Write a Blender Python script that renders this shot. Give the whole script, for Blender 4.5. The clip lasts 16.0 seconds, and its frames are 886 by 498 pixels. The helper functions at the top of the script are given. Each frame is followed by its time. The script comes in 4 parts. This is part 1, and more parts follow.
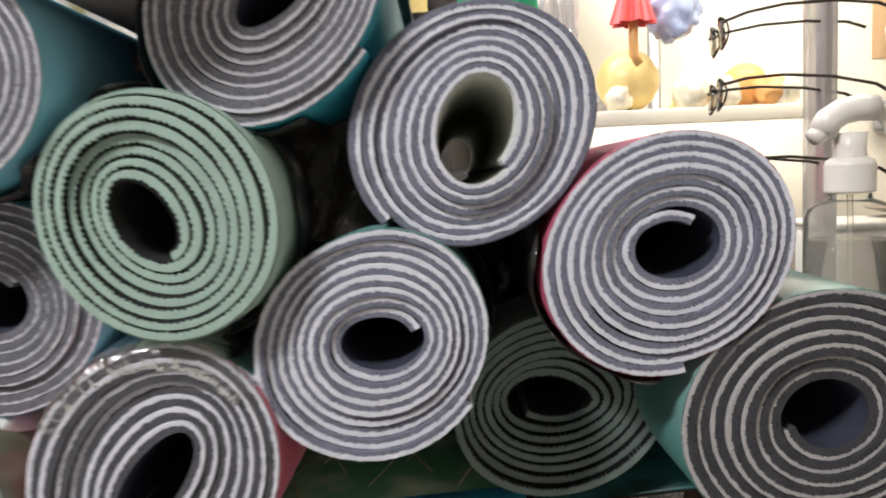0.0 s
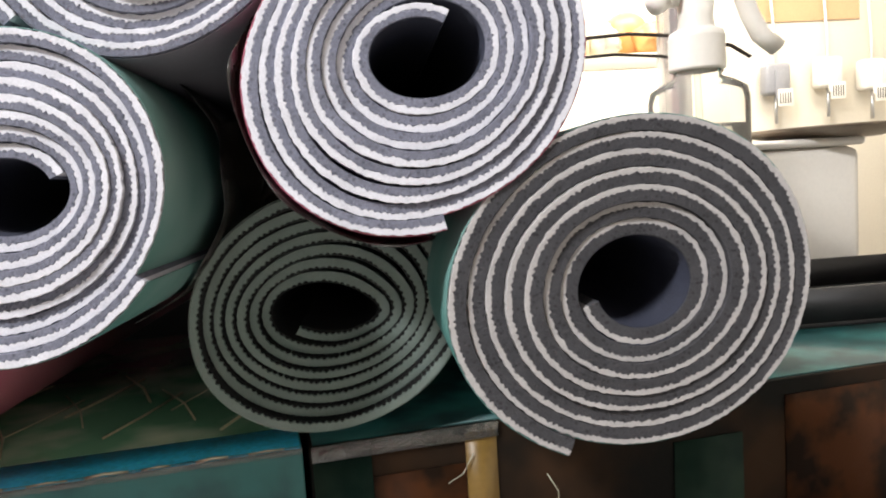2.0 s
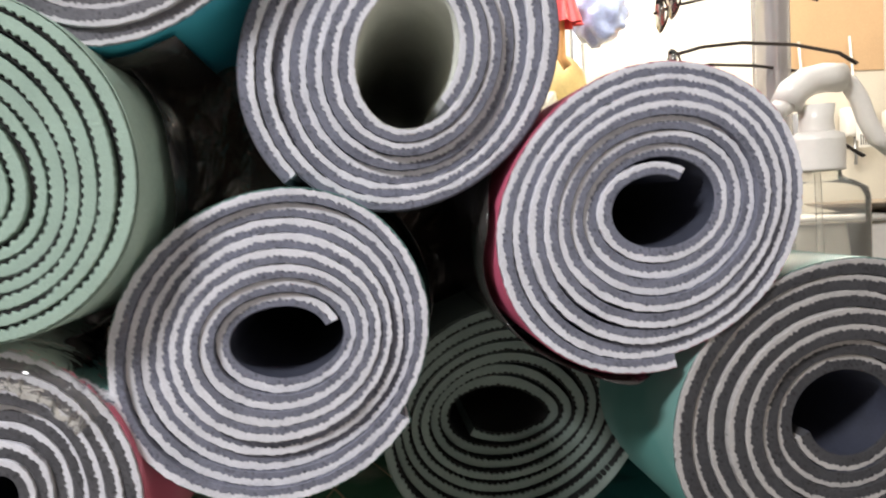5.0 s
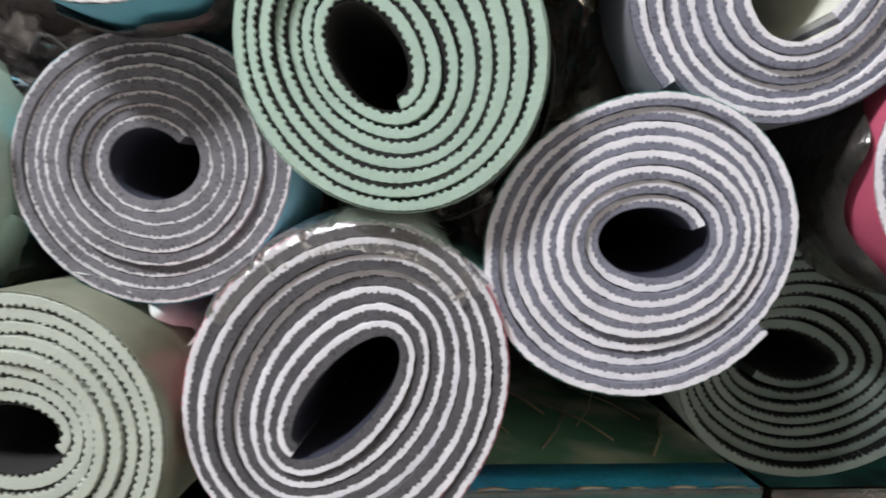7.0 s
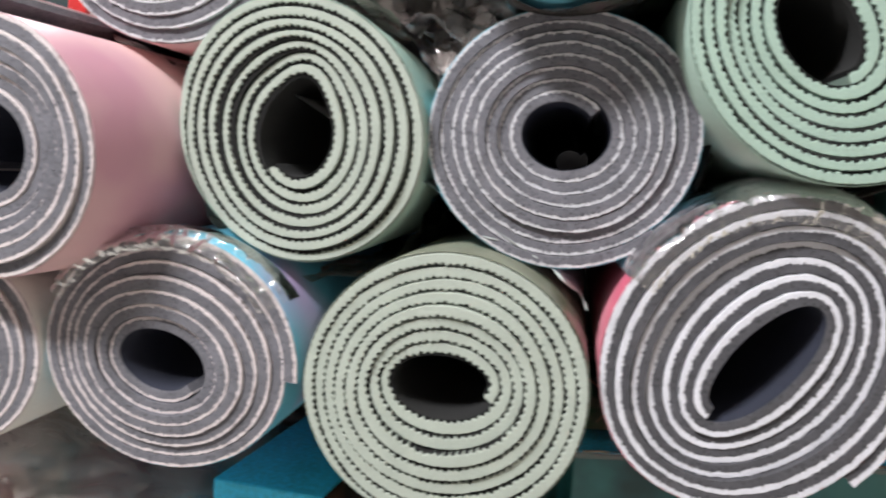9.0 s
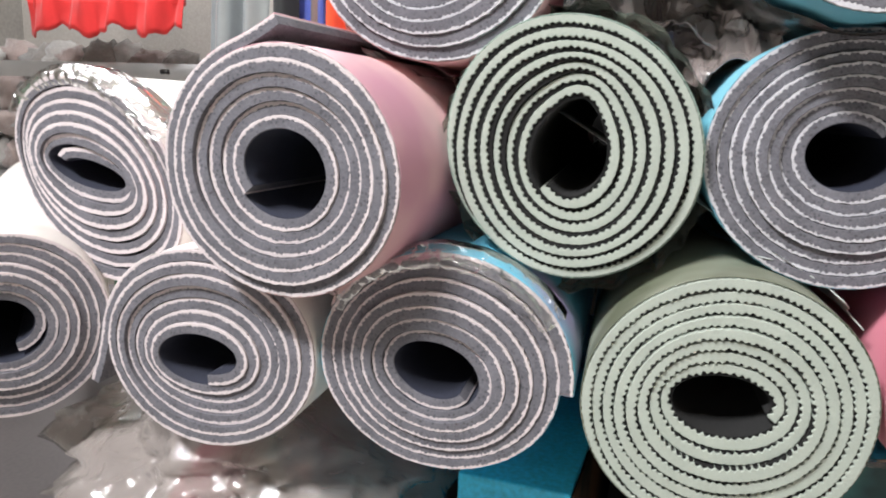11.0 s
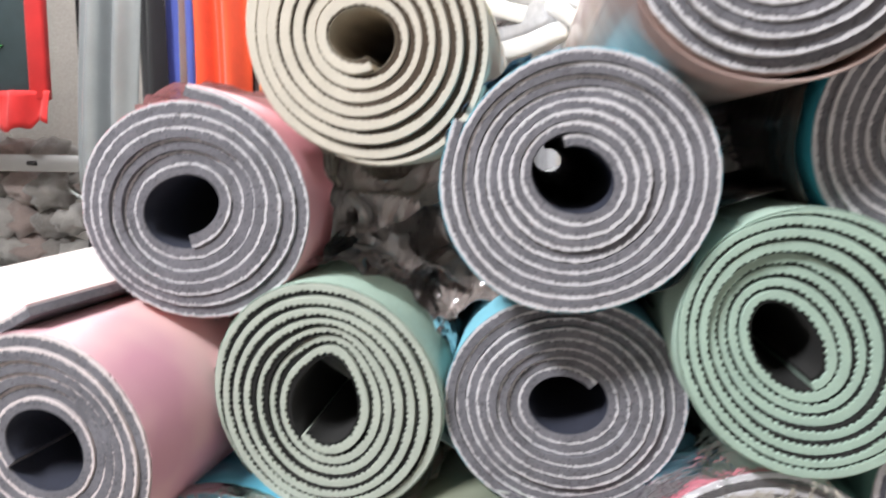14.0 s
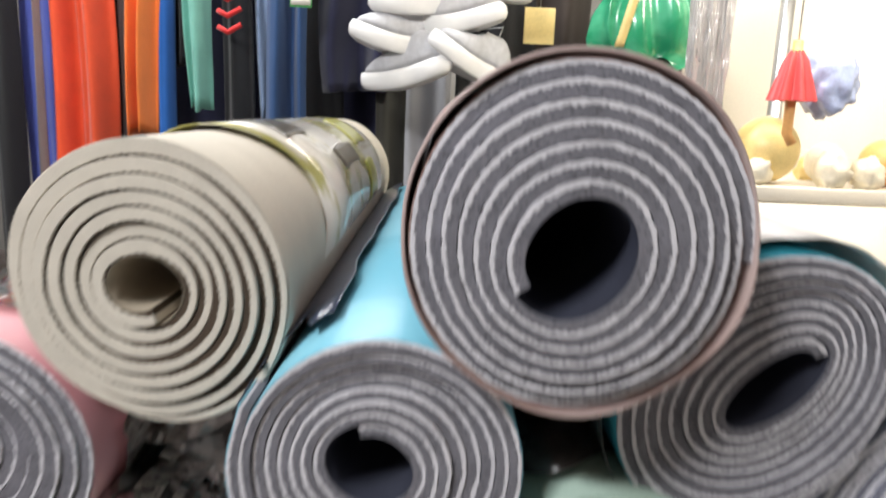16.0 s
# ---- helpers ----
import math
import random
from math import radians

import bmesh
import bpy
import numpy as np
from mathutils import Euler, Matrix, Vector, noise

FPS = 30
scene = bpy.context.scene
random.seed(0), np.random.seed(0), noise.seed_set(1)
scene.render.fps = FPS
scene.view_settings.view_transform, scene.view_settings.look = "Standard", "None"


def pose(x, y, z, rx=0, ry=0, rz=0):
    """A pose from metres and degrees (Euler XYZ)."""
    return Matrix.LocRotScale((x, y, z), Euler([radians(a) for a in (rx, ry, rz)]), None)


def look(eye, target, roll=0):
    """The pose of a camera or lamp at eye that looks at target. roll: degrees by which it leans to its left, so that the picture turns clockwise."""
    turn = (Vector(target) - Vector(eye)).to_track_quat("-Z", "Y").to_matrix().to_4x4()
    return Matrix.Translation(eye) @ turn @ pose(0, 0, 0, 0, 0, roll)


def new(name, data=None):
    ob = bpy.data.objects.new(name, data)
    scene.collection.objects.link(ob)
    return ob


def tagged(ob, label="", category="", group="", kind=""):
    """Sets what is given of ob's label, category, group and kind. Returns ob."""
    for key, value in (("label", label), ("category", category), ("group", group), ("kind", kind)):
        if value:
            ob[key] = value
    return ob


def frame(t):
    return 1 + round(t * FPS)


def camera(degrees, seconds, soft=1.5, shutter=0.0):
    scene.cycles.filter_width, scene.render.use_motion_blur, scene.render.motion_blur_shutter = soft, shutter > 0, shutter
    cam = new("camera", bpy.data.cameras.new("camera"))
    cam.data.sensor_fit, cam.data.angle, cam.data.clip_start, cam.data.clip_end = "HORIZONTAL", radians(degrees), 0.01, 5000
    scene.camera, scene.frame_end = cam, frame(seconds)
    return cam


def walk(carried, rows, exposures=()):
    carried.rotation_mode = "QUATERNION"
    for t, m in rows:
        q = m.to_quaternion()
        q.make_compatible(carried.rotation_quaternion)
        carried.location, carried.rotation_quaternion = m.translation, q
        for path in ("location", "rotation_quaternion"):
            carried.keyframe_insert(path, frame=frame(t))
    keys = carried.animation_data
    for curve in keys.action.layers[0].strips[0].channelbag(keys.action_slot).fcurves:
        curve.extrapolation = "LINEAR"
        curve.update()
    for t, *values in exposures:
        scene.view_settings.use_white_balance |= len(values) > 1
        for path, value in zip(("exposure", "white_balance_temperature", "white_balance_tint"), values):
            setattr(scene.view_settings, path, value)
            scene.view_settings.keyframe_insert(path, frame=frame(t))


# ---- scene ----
cam = camera(62.8, 16.0, soft=2.0, shutter=0.5)
PATH = [
    (0, (0.137, -0.357, 0.231), (0.127, 1.634, 0.043), -2.5),
    (0.5, (0.171, -0.309, 0.183), (0.177, 1.69, 0.12), -3.4),
    (1, (0.208, -0.275, 0.152), (0.22, 1.72, 0.015), -4.5),
    (1.5, (0.231, -0.269, 0.147), (0.398, 1.717, -0.014), -4.9),
    (2, (0.228, -0.264, 0.145), (0.419, 1.719, -0.032), -3.6),
    (2.5, (0.216, -0.26, 0.15), (0.383, 1.725, -0.025), -4.1),
    (3, (0.199, -0.266, 0.175), (0.342, 1.725, 0.061), -4.2),
    (3.2, (0.192, -0.265, 0.177), (0.301, 1.728, 0.045), -3.3),
    (5.3, (0.12, -0.277, 0.209), (0.337, 1.708, 0.101), -3.1),
    (5.5, (0.11, -0.281, 0.215), (0.273, 1.71, 0.114), -3.4),
    (6, (0.092, -0.288, 0.207), (0.135, 1.708, 0.093), -1.7),
    (6.5, (0.059, -0.276, 0.178), (0.026, 1.716, 0.005), 1.2),
    (7, (0.037, -0.281, 0.168), (-0.075, 1.709, 0.008), 1.6),
    (7.5, (0.021, -0.29, 0.173), (-0.162, 1.69, -0.04), 1.6),
    (8, (-0.016, -0.3, 0.161), (-0.24, 1.68, -0.012), 2.3),
    (8.2, (-0.035, -0.302, 0.159), (-0.248, 1.679, -0.014), 2.6),
    (8.5, (-0.054, -0.304, 0.159), (-0.34, 1.665, -0.046), 2.4),
    (9, (-0.097, -0.312, 0.158), (-0.442, 1.647, -0.055), 2.6),
    (9.5, (-0.123, -0.32, 0.166), (-0.542, 1.618, -0.094), 1.9),
    (10, (-0.15, -0.33, 0.175), (-0.618, 1.593, -0.108), 2.0),
    (10.2, (-0.166, -0.334, 0.181), (-0.631, 1.585, -0.136), 1.6),
    (12.3, (-0.21, -0.338, 0.212), (-0.675, 1.56, -0.212), 3.1),
    (12.5, (-0.198, -0.335, 0.227), (-0.642, 1.568, -0.202), 2.0),
    (13, (-0.171, -0.329, 0.251), (-0.575, 1.585, -0.162), 1.7),
    (13.5, (-0.147, -0.325, 0.269), (-0.456, 1.629, -0.026), 2.0),
    (14, (-0.123, -0.337, 0.303), (-0.362, 1.629, 0.028), 0.7),
    (14.5, (-0.106, -0.349, 0.338), (-0.267, 1.626, 0.068), 0.2),
    (15, (-0.093, -0.362, 0.351), (-0.188, 1.62, 0.103), 0.7),
    (15.2, (-0.089, -0.369, 0.366), (-0.132, 1.61, 0.08), 0.8),
    (15.5, (-0.085, -0.36, 0.383), (-0.1, 1.602, -0.005), 0.4),
    (16, (-0.083, -0.289, 0.434), (-0.061, 1.675, 0.057), 2.5),
]
walk(cam, [(t, look(e, g, r)) for t, e, g, r in PATH], exposures=[(0.0, -0.55), (0.7, -0.4), (1.5, 0.15), (2.5, 0.15), (5.5, -0.36), (6.5, -0.22), (7.0, -0.14), (10.0, -0.02), (13.5, -0.06), (15.0, -0.12), (15.5, -0.22), (16.0, -0.75)])

# ---- light ----
world = bpy.data.worlds.new("shop_air")
scene.world = world
world.use_nodes = True
world.node_tree.nodes["Background"].inputs[0].default_value = (1.0, 0.97, 0.93, 1)
world.node_tree.nodes["Background"].inputs[1].default_value = 0.15


def area_lamp(name, eye, target, sx, sy, watts, colour):
    data = bpy.data.lights.new(name, "AREA")
    data.shape, data.size, data.size_y, data.energy, data.color = "RECTANGLE", sx, sy, watts, colour
    ob = new(name, data)
    ob.matrix_world = look(eye, target)
    return ob


area_lamp("aisle_tube_light", (-1.0, -1.1, 1.6), (-0.1, 0.0, 0.2), 0.6, 0.14, 66, (0.97, 0.97, 0.985))
area_lamp("back_tube_light", (-0.85, 0.88, 1.86), (-0.85, 1.05, 0.0), 1.7, 0.2, 66, (0.97, 0.98, 1.0))
area_lamp("display_tube_light", (0.78, 0.66, 1.05), (0.78, 1.15, 0.3), 0.9, 0.2, 20, (1.0, 0.91, 0.76))

# ---- materials ----


def nodes_of(name):
    m = bpy.data.materials.new(name)
    m.use_nodes = True
    nt = m.node_tree
    return m, nt, nt.nodes["Principled BSDF"]


def surface(name, colour, rough=0.7, vary=0.15, scale=40.0, fine=600.0, bump=0.15, metal=0.0, dist=0.0006, sheen=0.0, coat=0.0, pits=0.0):
    """A painted or foam surface: two scales of tone and a fine relief."""
    m, nt, p = nodes_of(name)
    tc = nt.nodes.new("ShaderNodeTexCoord")
    big = nt.nodes.new("ShaderNodeTexNoise")
    big.inputs["Scale"].default_value, big.inputs["Detail"].default_value = scale, 4
    small = nt.nodes.new("ShaderNodeTexNoise")
    small.inputs["Scale"].default_value, small.inputs["Detail"].default_value = fine, 3
    nt.links.new(tc.outputs["Object"], big.inputs["Vector"])
    nt.links.new(tc.outputs["Object"], small.inputs["Vector"])
    add = nt.nodes.new("ShaderNodeMath")
    add.operation = "ADD"
    nt.links.new(big.outputs["Fac"], add.inputs[0])
    nt.links.new(small.outputs["Fac"], add.inputs[1])
    ramp = nt.nodes.new("ShaderNodeMapRange")
    ramp.inputs["From Min"].default_value, ramp.inputs["From Max"].default_value = 0.6, 1.4
    ramp.inputs["To Min"].default_value, ramp.inputs["To Max"].default_value = 1 - vary, 1 + vary
    nt.links.new(add.outputs[0], ramp.inputs["Value"])
    mul = nt.nodes.new("ShaderNodeVectorMath")
    mul.operation = "SCALE"
    mul.inputs[0].default_value = colour
    nt.links.new(ramp.outputs[0], mul.inputs["Scale"])
    tone = mul
    if pits:
        cell = nt.nodes.new("ShaderNodeTexVoronoi")
        cell.inputs["Scale"].default_value = 420.0
        nt.links.new(tc.outputs["Object"], cell.inputs["Vector"])
        hole = nt.nodes.new("ShaderNodeMapRange")
        hole.inputs["From Min"].default_value, hole.inputs["From Max"].default_value = 0.16, 0.34
        hole.inputs["To Min"].default_value, hole.inputs["To Max"].default_value = 1 - pits, 1.0
        nt.links.new(cell.outputs["Distance"], hole.inputs["Value"])
        tone = nt.nodes.new("ShaderNodeVectorMath")
        tone.operation = "SCALE"
        nt.links.new(mul.outputs[0], tone.inputs[0])
        nt.links.new(hole.outputs[0], tone.inputs["Scale"])
    nt.links.new(tone.outputs[0], p.inputs["Base Color"])
    b = nt.nodes.new("ShaderNodeBump")
    b.inputs["Strength"].default_value, b.inputs["Distance"].default_value = bump, dist
    nt.links.new(small.outputs["Fac"], b.inputs["Height"])
    nt.links.new(b.outputs[0], p.inputs["Normal"])
    p.inputs["Roughness"].default_value, p.inputs["Metallic"].default_value = rough, metal
    p.inputs["Coat Weight"].default_value, p.inputs["Coat Roughness"].default_value = coat, 0.08
    p.inputs["Sheen Weight"].default_value = sheen
    return m


def two_tone(name, a, b, rough=0.45, scale=6.0, low=0.4, high=0.6, coat=0.0, bump=0.2, fine=700.0, spec=0.5):
    """A print that drifts from one colour to another over some centimetres."""
    m, nt, p = nodes_of(name)
    tc = nt.nodes.new("ShaderNodeTexCoord")
    n = nt.nodes.new("ShaderNodeTexNoise")
    n.inputs["Scale"].default_value, n.inputs["Detail"].default_value = scale, 3
    r = nt.nodes.new("ShaderNodeValToRGB")
    r.color_ramp.elements[0].position, r.color_ramp.elements[0].color = low, (*a, 1)
    r.color_ramp.elements[1].position, r.color_ramp.elements[1].color = high, (*b, 1)
    f = nt.nodes.new("ShaderNodeTexNoise")
    f.inputs["Scale"].default_value = fine
    bm = nt.nodes.new("ShaderNodeBump")
    bm.inputs["Strength"].default_value, bm.inputs["Distance"].default_value = bump, 0.0006
    nt.links.new(tc.outputs["Object"], n.inputs["Vector"])
    nt.links.new(tc.outputs["Object"], f.inputs["Vector"])
    nt.links.new(n.outputs["Fac"], r.inputs["Fac"])
    nt.links.new(r.outputs[0], p.inputs["Base Color"])
    nt.links.new(f.outputs["Fac"], bm.inputs["Height"])
    nt.links.new(bm.outputs[0], p.inputs["Normal"])
    p.inputs["Roughness"].default_value = rough
    p.inputs["Specular IOR Level"].default_value = spec
    p.inputs["Coat Weight"].default_value, p.inputs["Coat Roughness"].default_value = coat, 0.06
    return m


def film_material(name, tint=(1, 1, 1), scale=60.0, strength=0.8, base=0.05, milky=0.0, ior=1.5, body=(0.62, 0.55, 0.52)):
    """Thin crinkled clear film: see-through with a bumpy gloss."""
    m = bpy.data.materials.new(name)
    m.use_nodes = True
    nt = m.node_tree
    nt.nodes.clear()
    out = nt.nodes.new("ShaderNodeOutputMaterial")
    tr = nt.nodes.new("ShaderNodeBsdfTransparent")
    tr.inputs[0].default_value = (*tint, 1)
    gl = nt.nodes.new("ShaderNodeBsdfGlossy")
    gl.inputs["Roughness"].default_value = 0.12
    di = nt.nodes.new("ShaderNodeBsdfDiffuse")
    di.inputs[0].default_value = (*body, 1)
    tc = nt.nodes.new("ShaderNodeTexCoord")
    n = nt.nodes.new("ShaderNodeTexNoise")
    n.inputs["Scale"].default_value, n.inputs["Detail"].default_value, n.inputs["Distortion"].default_value = scale, 5, 1.5
    b = nt.nodes.new("ShaderNodeBump")
    b.inputs["Strength"].default_value, b.inputs["Distance"].default_value = strength, 0.006
    fr = nt.nodes.new("ShaderNodeFresnel")
    fr.inputs["IOR"].default_value = ior
    add = nt.nodes.new("ShaderNodeMath")
    add.operation, add.use_clamp = "ADD", True
    add.inputs[1].default_value = base
    mix, mix2 = nt.nodes.new("ShaderNodeMixShader"), nt.nodes.new("ShaderNodeMixShader")
    nt.links.new(tc.outputs["Object"], n.inputs["Vector"])
    nt.links.new(n.outputs["Fac"], b.inputs["Height"])
    nt.links.new(b.outputs[0], gl.inputs["Normal"])
    nt.links.new(b.outputs[0], fr.inputs["Normal"])
    nt.links.new(fr.outputs[0], add.inputs[0])
    mix2.inputs[0].default_value = milky
    nt.links.new(tr.outputs[0], mix2.inputs[1])
    nt.links.new(di.outputs[0], mix2.inputs[2])
    nt.links.new(add.outputs[0], mix.inputs[0])
    nt.links.new(mix2.outputs[0], mix.inputs[1])
    nt.links.new(gl.outputs[0], mix.inputs[2])
    nt.links.new(mix.outputs[0], out.inputs[0])
    return m


GREY = surface("grey_foam", (0.155, 0.152, 0.174), 0.9, 0.38, 60, 1100, 0.9, pits=0.45)
GREY_BLUE = surface("blue_grey_foam", (0.167, 0.172, 0.222), 0.9, 0.38, 60, 1100, 0.9, pits=0.45)
GREY_DARK = surface("charcoal_foam", (0.080, 0.078, 0.088), 0.9, 0.38, 60, 1100, 0.9, pits=0.5)
LIGHT = surface("pale_lilac_foam", (0.665, 0.66, 0.715), 0.85, 0.2, 80, 1500, 0.4)
# brown-grey tones of the charcoal roll, darkened to carry the shade on it
TAUPE_SHADED = surface("shaded_taupe_foam", (0.41, 0.39, 0.385), 0.85, 0.2, 80, 1200, 0.5)
UMBER_SHADED = surface("shaded_umber_foam", (0.044, 0.043, 0.048), 0.9, 0.38, 60, 1100, 0.9, pits=0.6)
LIGHT_PINK = surface("pale_rose_foam", (0.66, 0.59, 0.60), 0.85, 0.12, 80, 1500, 0.4)
LIGHT_DIM = surface("pale_grey_foam", (0.60, 0.59, 0.625), 0.85, 0.15, 80, 1500, 0.4)
MINT = surface("mint_foam", (0.345, 0.465, 0.395), 0.85, 0.12, 60, 1300, 0.5)
LABEL = surface("pale_label_paper", (0.62, 0.66, 0.64), 0.4, 0.08, 25, 300, 0.1, coat=0.4)
MINT_PALE = surface("pale_mint_foam", (0.41, 0.455, 0.40), 0.85, 0.12, 60, 1300, 0.5)
# mint darkened for the shade on the set-back roll
MINT_SHADED = surface("shaded_mint_foam", (0.21, 0.26, 0.235), 0.85, 0.15, 60, 1300, 0.5)
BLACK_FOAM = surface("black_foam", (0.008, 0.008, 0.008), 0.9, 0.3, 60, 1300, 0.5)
BEIGE = surface("beige_foam", (0.58, 0.535, 0.46), 0.85, 0.12, 70, 1300, 0.5)
SKIN = {
    "pink": two_tone("pink_print", (0.62, 0.27, 0.31), (0.70, 0.42, 0.42), 0.5, 5, 0.35, 0.65),
    "pastel": two_tone("pastel_print", (0.58, 0.30, 0.38), (0.72, 0.48, 0.48), 0.45, 9, 0.40, 0.6),
    "coral": two_tone("coral_print", (0.58, 0.12, 0.19), (0.66, 0.26, 0.32), 0.3, 7, 0.4, 0.6, coat=0.5),
    "olive": two_tone("olive_wrap", (0.12, 0.13, 0.09), (0.25, 0.27, 0.21), 0.25, 12, 0.4, 0.6, coat=0.5),
    "rose": surface("rose_print", (0.42, 0.08, 0.14), 0.4, 0.15, 20, 900, 0.2),
    "blue": two_tone("sky_print", (0.45, 0.28, 0.48), (0.15, 0.50, 0.66), 0.4, 5, 0.34, 0.44),
    "sky": two_tone("pale_sky_print", (0.22, 0.52, 0.64), (0.14, 0.42, 0.54), 0.35, 8, 0.45, 0.55),
    "teal": two_tone("teal_print", (0.02, 0.24, 0.32), (0.05, 0.36, 0.46), 0.4, 6),
    "white": surface("white_wrap_print", (0.74, 0.70, 0.66), 0.4, 0.06, 20, 600, 0.15),
    "mint": surface("mint_skin", (0.36, 0.48, 0.41), 0.7, 0.1, 30, 500, 0.5),
    "aqua": two_tone("aqua_print", (0.16, 0.28, 0.26), (0.08, 0.20, 0.18), 0.25, 9, 0.4, 0.6),
    "grey": surface("grey_skin", (0.42, 0.40, 0.42), 0.6, 0.1, 30, 900, 0.3),
    "slate": surface("slate_skin", (0.16, 0.16, 0.19), 0.7, 0.12, 30, 900, 0.3),
    "brown": two_tone("rose_brown_print", (0.36, 0.22, 0.19), (0.48, 0.36, 0.32), 0.35, 8),
    "blush": two_tone("blush_wrap", (0.50, 0.40, 0.38), (0.36, 0.25, 0.23), 0.35, 10, coat=0.3),
    "beige": surface("beige_skin", (0.62, 0.57, 0.48), 0.7, 0.1, 30, 900, 0.3),
    "sage": surface("shaded_mint_skin", (0.24, 0.30, 0.26), 0.7, 0.1, 30, 900, 0.3),
}
INNER = {
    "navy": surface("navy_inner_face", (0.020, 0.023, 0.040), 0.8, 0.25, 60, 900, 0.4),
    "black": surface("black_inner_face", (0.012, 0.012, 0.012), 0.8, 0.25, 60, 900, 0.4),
    "white": surface("white_inner_face", (0.55, 0.56, 0.50), 0.7, 0.1, 60, 900, 0.2),
    "beige": surface("beige_inner_face", (0.34, 0.29, 0.22), 0.8, 0.15, 60, 900, 0.4),
}
FILM = film_material("clear_film", (1, 1, 1), 30, 0.9, 0.05, 0.03)
ROSE_FILM = film_material("rosy_crinkled_film", (0.80, 0.72, 0.69), 18, 1.0, 0.22, 0.55, body=(0.60, 0.50, 0.47))
CRINKLE = film_material("crinkled_film", (0.93, 0.9, 0.88), 30, 1.0, 0.14, 0.45)
GLINT = film_material("bright_clear_film", (0.95, 0.93, 0.92), 26, 1.0, 0.30, 0.55, body=(0.85, 0.82, 0.81))
PINK_FILM = film_material("rosy_label_film", (0.95, 0.85, 0.83), 8, 0.4, 0.10, 0.55, body=(0.80, 0.66, 0.63))
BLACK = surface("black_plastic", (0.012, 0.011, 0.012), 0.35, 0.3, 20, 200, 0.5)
# tones of the unseen closing walls, set for the light they bounce
SIDE_BOUNCE = surface("side_bounce_wall", (0.40, 0.38, 0.36), 0.7, 0.25, 3, 60, 0.2)
FRONT_BOUNCE = surface("front_bounce_wall", (0.58, 0.56, 0.55), 0.7, 0.2, 3, 60, 0.2)
WALL = surface("cream_wall", (0.68, 0.64, 0.57), 0.7, 0.06, 4, 200, 0.1)
CEIL = surface("ceiling_paint", (0.68, 0.67, 0.66), 0.8, 0.05, 3, 200, 0.1)
FLOOR = surface("floor_lino", (0.50, 0.47, 0.43), 0.5, 0.15, 5, 300, 0.1)
# dark wrap panels on the mat sides carry the shade between rolls
SIDE_SHADE = surface("shade_wrap", (0.03, 0.027, 0.025), 0.22, 0.3, 25, 120, 0.6, dist=0.003, coat=0.3)
NAVY_STRIP = surface("navy_strip", (0.03, 0.04, 0.07), 0.3, 0.3, 25, 200, 0.3, coat=0.4)
MATT_BLACK = surface("matt_black_plastic", (0.008, 0.007, 0.007), 0.55, 0.3, 20, 300, 0.2)
WHITE = surface("white_plastic", (0.80, 0.76, 0.69), 0.35, 0.04, 10, 300, 0.05)
METAL = surface("brushed_steel", (0.55, 0.55, 0.55), 0.35, 0.1, 20, 500, 0.1, metal=0.9)

# ---- mesh helpers ----


def part(name, bm, material, parent=None, label="", smooth=True):
    me = bpy.data.meshes.new(name)
    bm.to_mesh(me)
    bm.free()
    return part_mesh(name, me, material, parent, label, smooth)


def part_mesh(name, me, material, parent=None, label="", smooth=True):
    me.materials.append(material)
    if smooth:
        me.polygons.foreach_set("use_smooth", [True] * len(me.polygons))
    ob = new(name, me)
    if parent:
        ob.parent = parent
    if label:
        ob["label"] = label
    return ob


def thing(name, x, y, z, label, category, group="", rz=0.0):
    ob = new(name)
    ob.empty_display_size = 0.02
    ob.matrix_world = pose(x, y, z, 0, 0, rz)
    return tagged(ob, label, category, group)


def box(bm, x0, x1, y0, y1, z0, z1, bevel=0.0):
    r = bmesh.ops.create_cube(bm, size=1.0, matrix=Matrix.LocRotScale(((x0 + x1) / 2, (y0 + y1) / 2, (z0 + z1) / 2), None, (x1 - x0, y1 - y0, z1 - z0)))
    if bevel:
        edges = list({e for v in r["verts"] for e in v.link_edges})
        bmesh.ops.bevel(bm, geom=edges, offset=bevel, segments=2, profile=0.5, affect="EDGES")
    return bm


def boxed(x0, x1, y0, y1, z0, z1, bevel=0.0):
    return box(bmesh.new(), x0, x1, y0, y1, z0, z1, bevel)


def lathe(profile, segs=32, wobble=0.0):
    """A turned shape from (radius, height) pairs."""
    bm = bmesh.new()
    rings = []
    for r, z in profile:
        rings.append([bm.verts.new((max(r, 1e-5) * math.cos(2 * math.pi * k / segs), max(r, 1e-5) * math.sin(2 * math.pi * k / segs), z)) for k in range(segs)])
    for a, b in zip(rings, rings[1:]):
        for k in range(segs):
            bm.faces.new((a[k], a[(k + 1) % segs], b[(k + 1) % segs], b[k]))
    return bm


def tube(points, radius, segs=8):
    """A round bar along points."""
    bm = bmesh.new()
    pts = [Vector(p) for p in points]
    rings = []
    for i, p in enumerate(pts):
        d = (pts[min(i + 1, len(pts) - 1)] - pts[max(i - 1, 0)]).normalized()
        u = d.orthogonal().normalized() if i == 0 else (rings_u - d * rings_u.dot(d)).normalized()
        rings_u = u
        w = d.cross(u)
        rings.append([bm.verts.new(p + radius * (u * math.cos(2 * math.pi * k / segs) + w * math.sin(2 * math.pi * k / segs))) for k in range(segs)])
    for a, b in zip(rings, rings[1:]):
        for k in range(segs):
            bm.faces.new((a[k], a[(k + 1) % segs], b[(k + 1) % segs], b[k]))
    bm.faces.new(rings[0][::-1])
    bm.faces.new(rings[-1])
